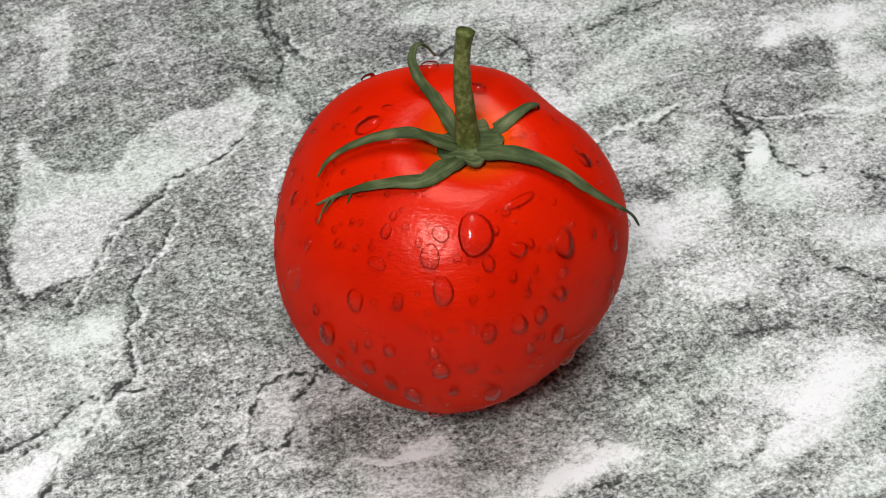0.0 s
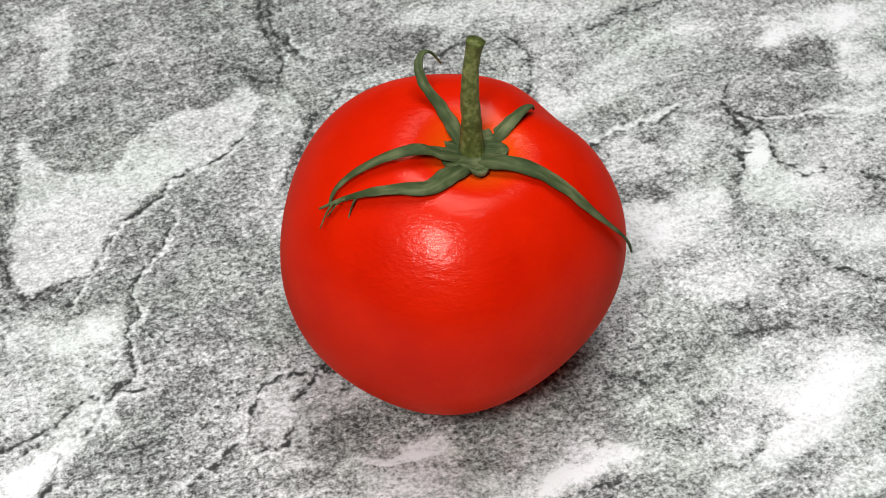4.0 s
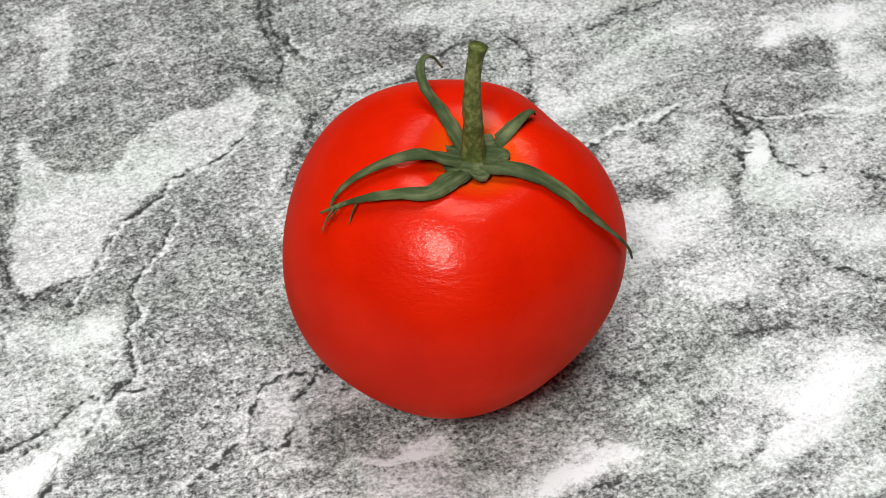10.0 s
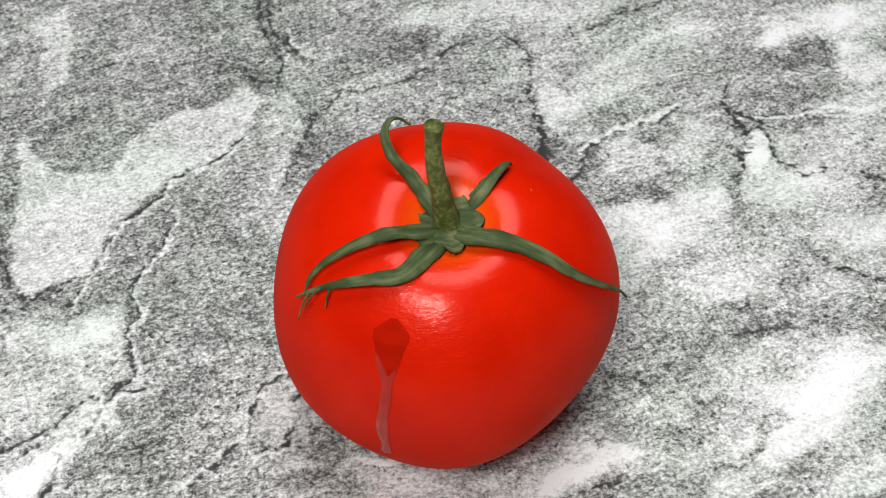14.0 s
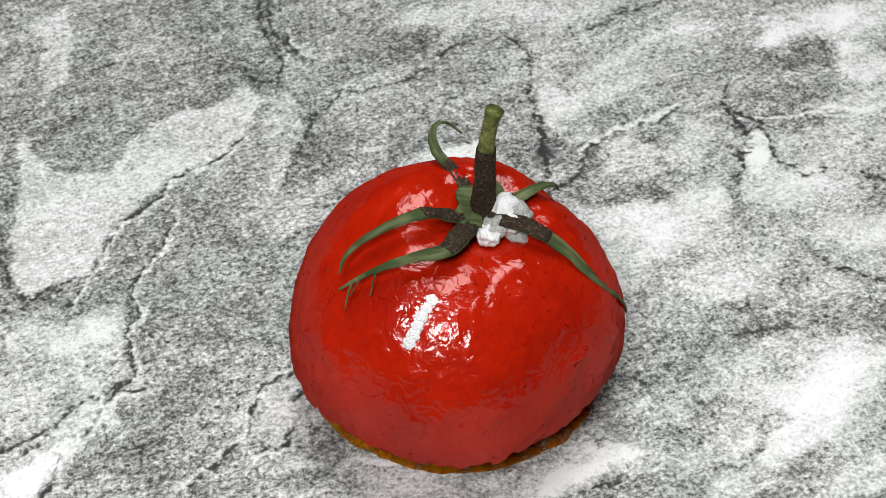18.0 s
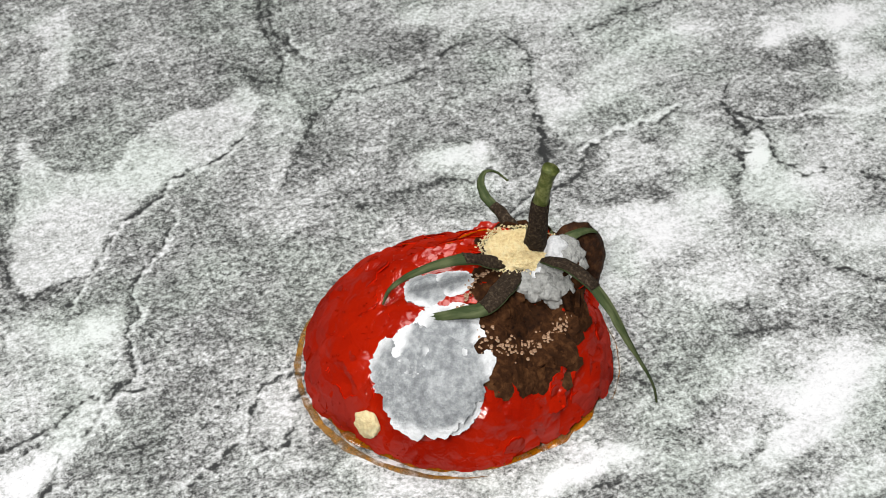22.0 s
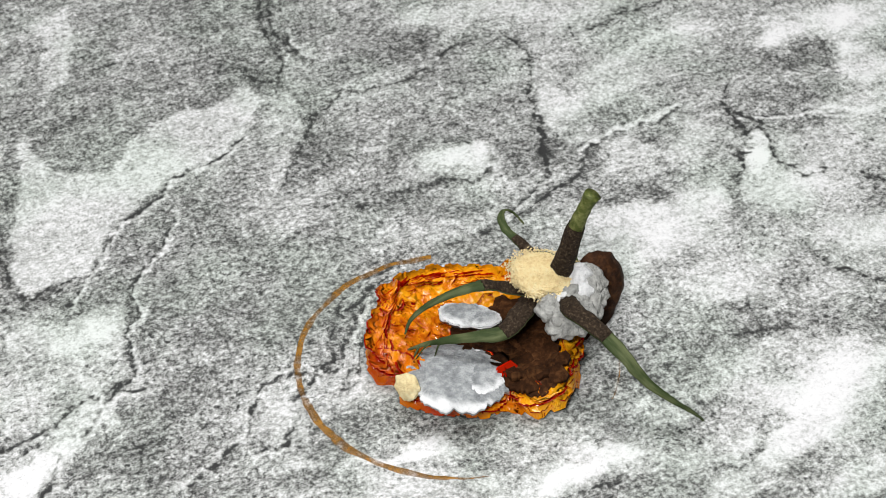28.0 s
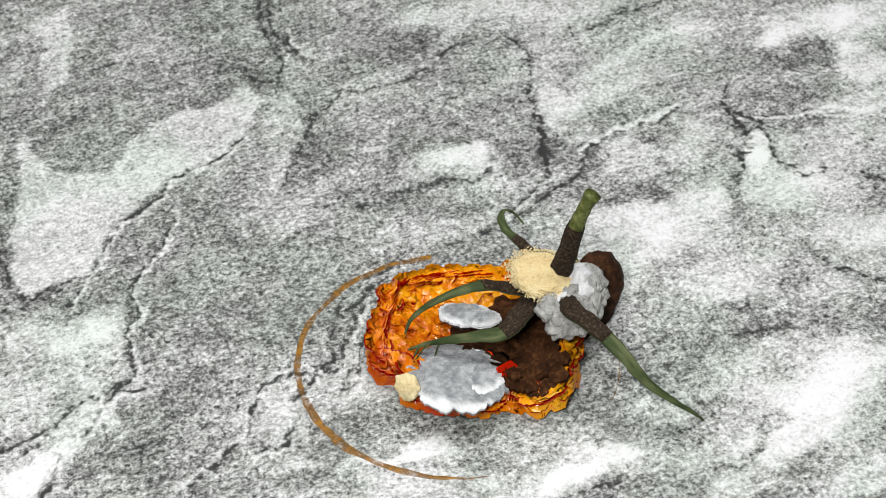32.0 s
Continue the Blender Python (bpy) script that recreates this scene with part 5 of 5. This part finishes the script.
def rotten_flap():
    """A stiff curl of blackened skin behind the stalk."""
    path = smooth_path([(9, -8, -13), (11.5, -3, -11), (13, 1, -6), (12.5, 3.5, -2.0), (10.5, 4.5, 0.0), (8, 4.5, 0.2), (6, 4, -1.0)], 8)
    me = mesh_of("rotten_flap", *strap(path, lambda s: 4.6 * math.sin(math.pi * (0.12 + 0.8 * s)) + 0.8, 0.7, 0.3, 9, 0.0, Vector((0.4, -0.6, 0.7)))[:2], [ROT])
    ob = part("rotten_flap", me, calyx, "curled flap of dark brown rotten skin")
    low, top = Matrix.Translation((-0.006, 0, -0.014)), Matrix.Identity(4)
    KEYED.append((ob, [(0, low), (20.4, low), (22.2, top), (32, top)]))


rotten_flap()


def crust():
    """A heap of cream granules round the stalk's foot."""
    rng = random.Random(9)
    verts, faces = [], []
    heap, around = unit_sphere(5)
    for v in heap:
        k = 1 + 0.16 * noise.noise(Vector(v) * 2.1) + 0.10 * noise.noise(Vector(v) * 6) + 0.05 * noise.noise(Vector(v) * 15)
        verts.append((-3.4 + 7.8 * v[0] * k, -0.6 + 6.0 * v[1] * k, 1.9 + 2.6 * v[2] * k))
    faces += around.tolist()
    u, f = unit_sphere(1)
    f = f.tolist()
    for k in range(5200):
        a, q = rng.uniform(0, 2 * math.pi), math.sqrt(rng.random()) * 1.04
        v = Vector((q * math.cos(a), q * math.sin(a), math.sqrt(max(0.0, 1 - q * q))))
        stray = 1.0 + (rng.uniform(0, 0.22) if q > 0.9 else 0.0)
        w = 1 + 0.16 * noise.noise(v * 2.1) + 0.10 * noise.noise(v * 6)
        x, y, z = -3.4 + 7.8 * v.x * w * stray, -0.6 + 6.0 * v.y * w * stray, 1.9 + 2.6 * v.z * w + rng.uniform(-0.1, 0.15)
        r = rng.choice((0.10, 0.12, 0.14, 0.18, 0.26))
        o = len(verts)
        verts += [(x + r * p[0] * rng.uniform(0.7, 1.2), y + r * p[1], z + r * p[2]) for p in u]
        faces += [[o + j for j in fa] for fa in f]
    me = mesh_of("crust", verts, faces, [CRUST])
    ob = tagged(part("crust", me, calyx, "cream granular crust round the stalk"), kind="stuff")
    low, mid, top = [Matrix.Translation((0, 0, z * MM)) for z in (-9, -3.4, 0)]
    KEYED.append((ob, [(0, low), (17.3, low), (19, mid), (21, top), (32, top)]))


crust()

# ---- juice that creeps out from under the fruit and dries to a ring ----
juice = tagged(new("juice_stain"), "amber juice ring drying brown on the slate", "juice stain")


def arc_piece(a0, a1, wide, seed, mat, name, thick):
    verts, faces = [], []
    n, cols = 16, 7
    mid = radians((a0 + a1) / 2)
    for k in range(n + 1):
        a = radians(a0 + (a1 - a0) * k / n)
        deg = a0 + (a1 - a0) * k / n
        taper = 1.0 if name == "juice_film" else max(0.1, min(1.0, (284 - deg) / 40, (deg - 60) / 45) if 60 < deg < 284 else 0.25)
        w = taper * wide * (1 + (0.3 if name == "juice_film" else 0.7) * noise.noise(Vector((math.cos(a) * 5, math.sin(a) * 5, seed))) + (0.1 if name == "juice_film" else 0.4) * noise.noise(Vector((math.cos(a) * 17, math.sin(a) * 17, seed))))
        for j in range(cols):
            s = j / (cols - 1) - 0.5
            r = 1 + 0.02 * noise.noise(Vector((math.cos(a) * 5, math.sin(a) * 5, 2.0)))
            x, y = (36.6 * r + s * w) * math.cos(a), (33.0 * r + s * w) * math.sin(a)
            verts.append((x, y, thick * (1 - 3.6 * s * s) + 0.03))
    m = len(verts)
    verts += [(x, y, 0.012) for x, y, z in verts]
    for k in range(n):
        for j in range(cols - 1):
            q = [k * cols + j, k * cols + j + 1, (k + 1) * cols + j + 1, (k + 1) * cols + j]
            faces.append(q[::-1])
            faces.append([m + i for i in q])
    me = mesh_of(name, verts, faces, [mat])
    return me, mid


def juice_ring():
    step = 20
    for k in range(18):
        a0 = k * step
        for name, wide, mat, thick, out in (("juice_film", 6.0, JUICE, 0.25, False), ("dried_line", 1.5 if 90 < a0 < 270 else 0.9, STAIN, 0.05, True)):
            if name == "dried_line" and (275 < a0 < 325 or 20 < a0 < 85):
                continue
            me, mid = arc_piece(a0, a0 + step, wide, 3, mat, name, thick)
            ob = part(name, me, juice)
            c, s = math.cos(mid), math.sin(mid)
            high = 0.00004 * (k % 2)
            spot = lambda f: Matrix.Translation((36.6 * c * (f - 1) * MM, 33.0 * s * (f - 1) * MM, high))
            front = max(0.0, -s)
            early = 0.12
            if not out:
                rows = [(0, spot(early)), (13.6, spot(early)), (15.5, spot(0.58 + 0.18 * front)), (17, spot(0.75 + 0.10 * front)), (20, spot(0.85 + 0.05 * front)), (22, spot(0.85)), (23, spot(0.80)), (24.0, spot(0.72)), (24.6, spot(0.45)), (25.2, spot(0.20)), (32, spot(0.20))]
            else:
                rows = [(0, spot(early)), (14, spot(early)), (17, spot(0.85)), (20, spot(0.97)), (22.5, spot(1.0)), (32, spot(1.0))]
            KEYED.append((ob, rows))


juice_ring()



def juice_drip(pieces=10):
    """A run of juice from a split under the calyx down the front of the skin, in short lengths that sink away."""
    rows, cols = 6, 9
    for i in range(pieces):
        verts, faces = [], []
        for k in range(rows + 1):
            s = (i + k / rows) / pieces
            th = radians(40 + 82 * s)
            az = radians(-106 - 6 * s + 1.6 * noise.noise(Vector((s * 5, 2, 0))))
            wide = (3.4 - 2.3 * ease(0.05, 0.3, s)) * (1 + 0.35 * noise.noise(Vector((s * 9, 0, 5)))) * min(1.0, 0.2 + s * 14, 0.25 + (1 - s) * 10)
            for j in range(cols):
                a = j / (cols - 1) * 2 - 1
                turn = az + a * wide / 36 / math.sin(th)
                u = np.array([[math.sin(th) * math.cos(turn), math.sin(th) * math.sin(turn), math.cos(th)]])
                verts.append(tomato_shape(u)[0] * 0.957 + u[0] * (0.30 * (1 - a * a) + 0.02))
        m, c = len(verts), verts[len(verts) // 2]
        verts += [v + (CENTRE * 0.957 - v) * 0.02 for v in verts]
        for k in range(rows):
            for j in range(cols - 1):
                q = [k * cols + j, (k + 1) * cols + j, (k + 1) * cols + j + 1, k * cols + j + 1]
                faces += [q, [m + n for n in reversed(q)]]
        ob = part("juice_drip", mesh_of("juice_drip", [v - c for v in verts], faces, [DRIP]), tomato, "run of red juice down the skin")
        n = Vector(c - CENTRE).normalized()
        lay = n.rotation_difference(Vector((0, 0, 1)))
        half = lay.slerp(Matrix.Identity(3).to_quaternion(), 0.5)
        put = lambda p, q: Matrix.LocRotScale(Vector(p) * MM, q, None)
        still = Matrix.Identity(3).to_quaternion()
        inside = put(c - 5.0 * np.array(n), still)
        KEYED.append((ob, [(0, inside), (13.5 + 0.05 * i, inside), (13.7 + 0.05 * i, put(c, still)), (15.0, put(c, still)), (16.6, inside),
                           (18.5, put((4, 2, 14), half)), (20, put((9, 5, 3), lay)), (22, put((12, 6, 1.0), lay)), (32, put((12, 6, 1.0), lay))]))


juice_drip()

# ---- water drops on the fresh fruit ----
# down from the top and round (degrees), half width and half length (millimetres)
DROPS_A = [(43, -77, 2.9, 4.1), (49, -96, 1.6, 2.4), (42, -92, 1.5, 1.5), (59, -91, 1.9, 2.5), (44, -116, 1.0, 1.3), (57, -42, 2.1, 2.8), (74, -77, 1.3, 2.1), (74, -67, 1.5, 2.1), (68, -121, 1.5, 2.2), (24, -176, 1.8, 2.5), (47, 126, 1.3, 2.1), (86, -130, 1.7, 2.7), (93, -115, 1.2, 1.9), (87, -92, 1.5, 2.0), (102, -101, 1.5, 2.3), (109, -44, 1.6, 2.5), (98, -108, 1.2, 1.9), (102, -76, 1.6, 2.5), (86, -53, 1.3, 2.1), (74, -59, 1.2, 1.9), (54, -116, 1.6, 1.2), (51, -61, 1.7, 1.4)]
DROPS_B = [(52, -74, 1.2, 1.5), (64, -106, 1.0, 1.6), (82, -108, 1.1, 1.4), (86, -83, 1.1, 1.5), (123, -95, 1.2, 1.7), (38, -51, 3.4, 0.9), (37, -137, 1.0, 1.1), (39, -115, 0.7, 0.8), (45, -101, 0.7, 0.9), (48, -6, 1.1, 1.7), (65, -47, 1.3, 0.9), (73, -21, 1.0, 1.6), (71, -50, 1.2, 1.6), (47, -7, 1.0, 1.6), (58, -66, 0.8, 1.1), (62, -81, 0.7, 0.9), (74, -93, 0.8, 1.1), (71, -100, 0.7, 0.8), (85, -120, 0.8, 1.3), (80, -94, 1.0, 1.2), (39, -60, 1.0, 0.8), (62, -28, 0.7, 1.2)]
DROPS_C = [(41, -108, 0.6, 0.7), (50, -120, 0.6, 0.7), (61, -146, 0.8, 1.4), (58, -167, 1.0, 1.4), (54, -134, 0.7, 0.9), (18, 167, 0.7, 1.2), (17, 51, 1.5, 1.3), (31, 99, 1.7, 1.9), (90, -26, 1.0, 1.6), (30, -122, 0.6, 1.0), (97, -88, 0.8, 1.4), (82, -115, 0.7, 1.2), (61, -75, 0.7, 0.8), (59, -57, 0.6, 0.8), (63, -62, 0.6, 0.8), (55, -49, 0.7, 0.7), (79, -135, 0.8, 1.4), (75, -145, 0.7, 1.2), (97, -126, 1.0, 1.6), (85, -64, 0.8, 1.4)]


def drop_mesh(rx, ry, h, seed):
    verts, faces = [], []
    rings, sides = 6, 14
    verts.append((0, 0, h))
    for k in range(1, rings + 1):
        a = k / rings * math.pi / 2
        for j in range(sides):
            w = 2 * math.pi * j / sides
            q = math.sin(a) * (1 + 0.08 * math.sin(2 * w + seed) + 0.05 * math.sin(3 * w + seed * 2))
            verts.append((rx * q * math.cos(w), ry * q * math.sin(w), h * math.cos(a) ** 0.8 if k < rings else 0.0))
    for j in range(sides):
        faces.append([0, 1 + j, 1 + (j + 1) % sides])
        for k in range(rings - 1):
            a, b = 1 + k * sides, 1 + (k + 1) * sides
            faces.append([a + j, b + j, b + (j + 1) % sides, a + (j + 1) % sides])
    return mesh_of("water_drop", verts, faces, [WATER if rx > 0.6 else DEW])


def put_drop(th, ph, rx, ry, seed):
    a, b = radians(th), radians(ph)
    u = np.array([[math.sin(a) * math.cos(b), math.sin(a) * math.sin(b), math.cos(a)]])
    e = 0.01
    du = np.array([[math.cos(a) * math.cos(b), math.cos(a) * math.sin(b), -math.sin(a)]])
    dv = np.array([[-math.sin(b), math.cos(b), 0]])
    p = tomato_shape(u)[0]
    n = np.cross(tomato_shape(u + e * du)[0] - p, tomato_shape(u + e * dv)[0] - p)
    n /= np.linalg.norm(n)
    x = dv[0] - n * (dv[0] @ n)
    x /= np.linalg.norm(x)
    y = np.cross(n, x)
    rx, ry = 1.15 * rx, 1.15 * ry
    h = 0.62 * min(rx, ry) + 0.12
    ob = part("water_drop", drop_mesh(rx, ry, h, seed), tomato)
    turn = Matrix([[x[i], y[i], n[i]] for i in range(3)]).to_4x4()
    on = Matrix.Translation(Vector(p - n * 0.06) * MM) @ turn
    sunk = Matrix.Translation(Vector(p - n * (h + 1.6)) * MM) @ turn
    rng = random.Random(seed)
    rest = Matrix.Translation(Vector((rng.uniform(-4, 4), rng.uniform(-4, 4), 0.6)) * MM) @ turn
    go = rng.uniform(-0.15, 0.25)
    deep = Matrix.Translation(Vector((p[0] * 0.4, p[1] * 0.4, 12)) * MM) @ turn
    KEYED.append((ob, [(0, on), (1.2 + go, on), (2.1 + go, sunk), (4.2, deep), (5.5, rest), (32, rest)]))


def drops():
    seed = 0
    for row in DROPS_A + DROPS_B + DROPS_C:
        seed += 1
        put_drop(*row, seed)
    rng = random.Random(21)
    for k in range(420):
        th, ph = math.degrees(math.acos(rng.uniform(-0.6, 0.93))), rng.uniform(-200, 20)
        r = rng.choice([0.22, 0.26, 0.32, 0.38, 0.45, 0.55, 0.7])
        put_drop(th, ph, r, r * rng.uniform(0.9, 1.35), 100 + k)


drops()


def motions():
    walk(tomato, [(t, root_pose(t)) for t in [r[0] for r in ROOT]])
    under = [(r[0], Matrix.Translation((r[1] * MM, r[2] * MM, 0))) for r in ROOT if r[0] <= 14]
    ring = Matrix.Translation((1.3 * MM, -4.0 * MM, 0))
    walk(juice, under + [(17, ring), (32, ring)])
    for ob, rows in KEYED:
        walk(ob, rows)


motions()
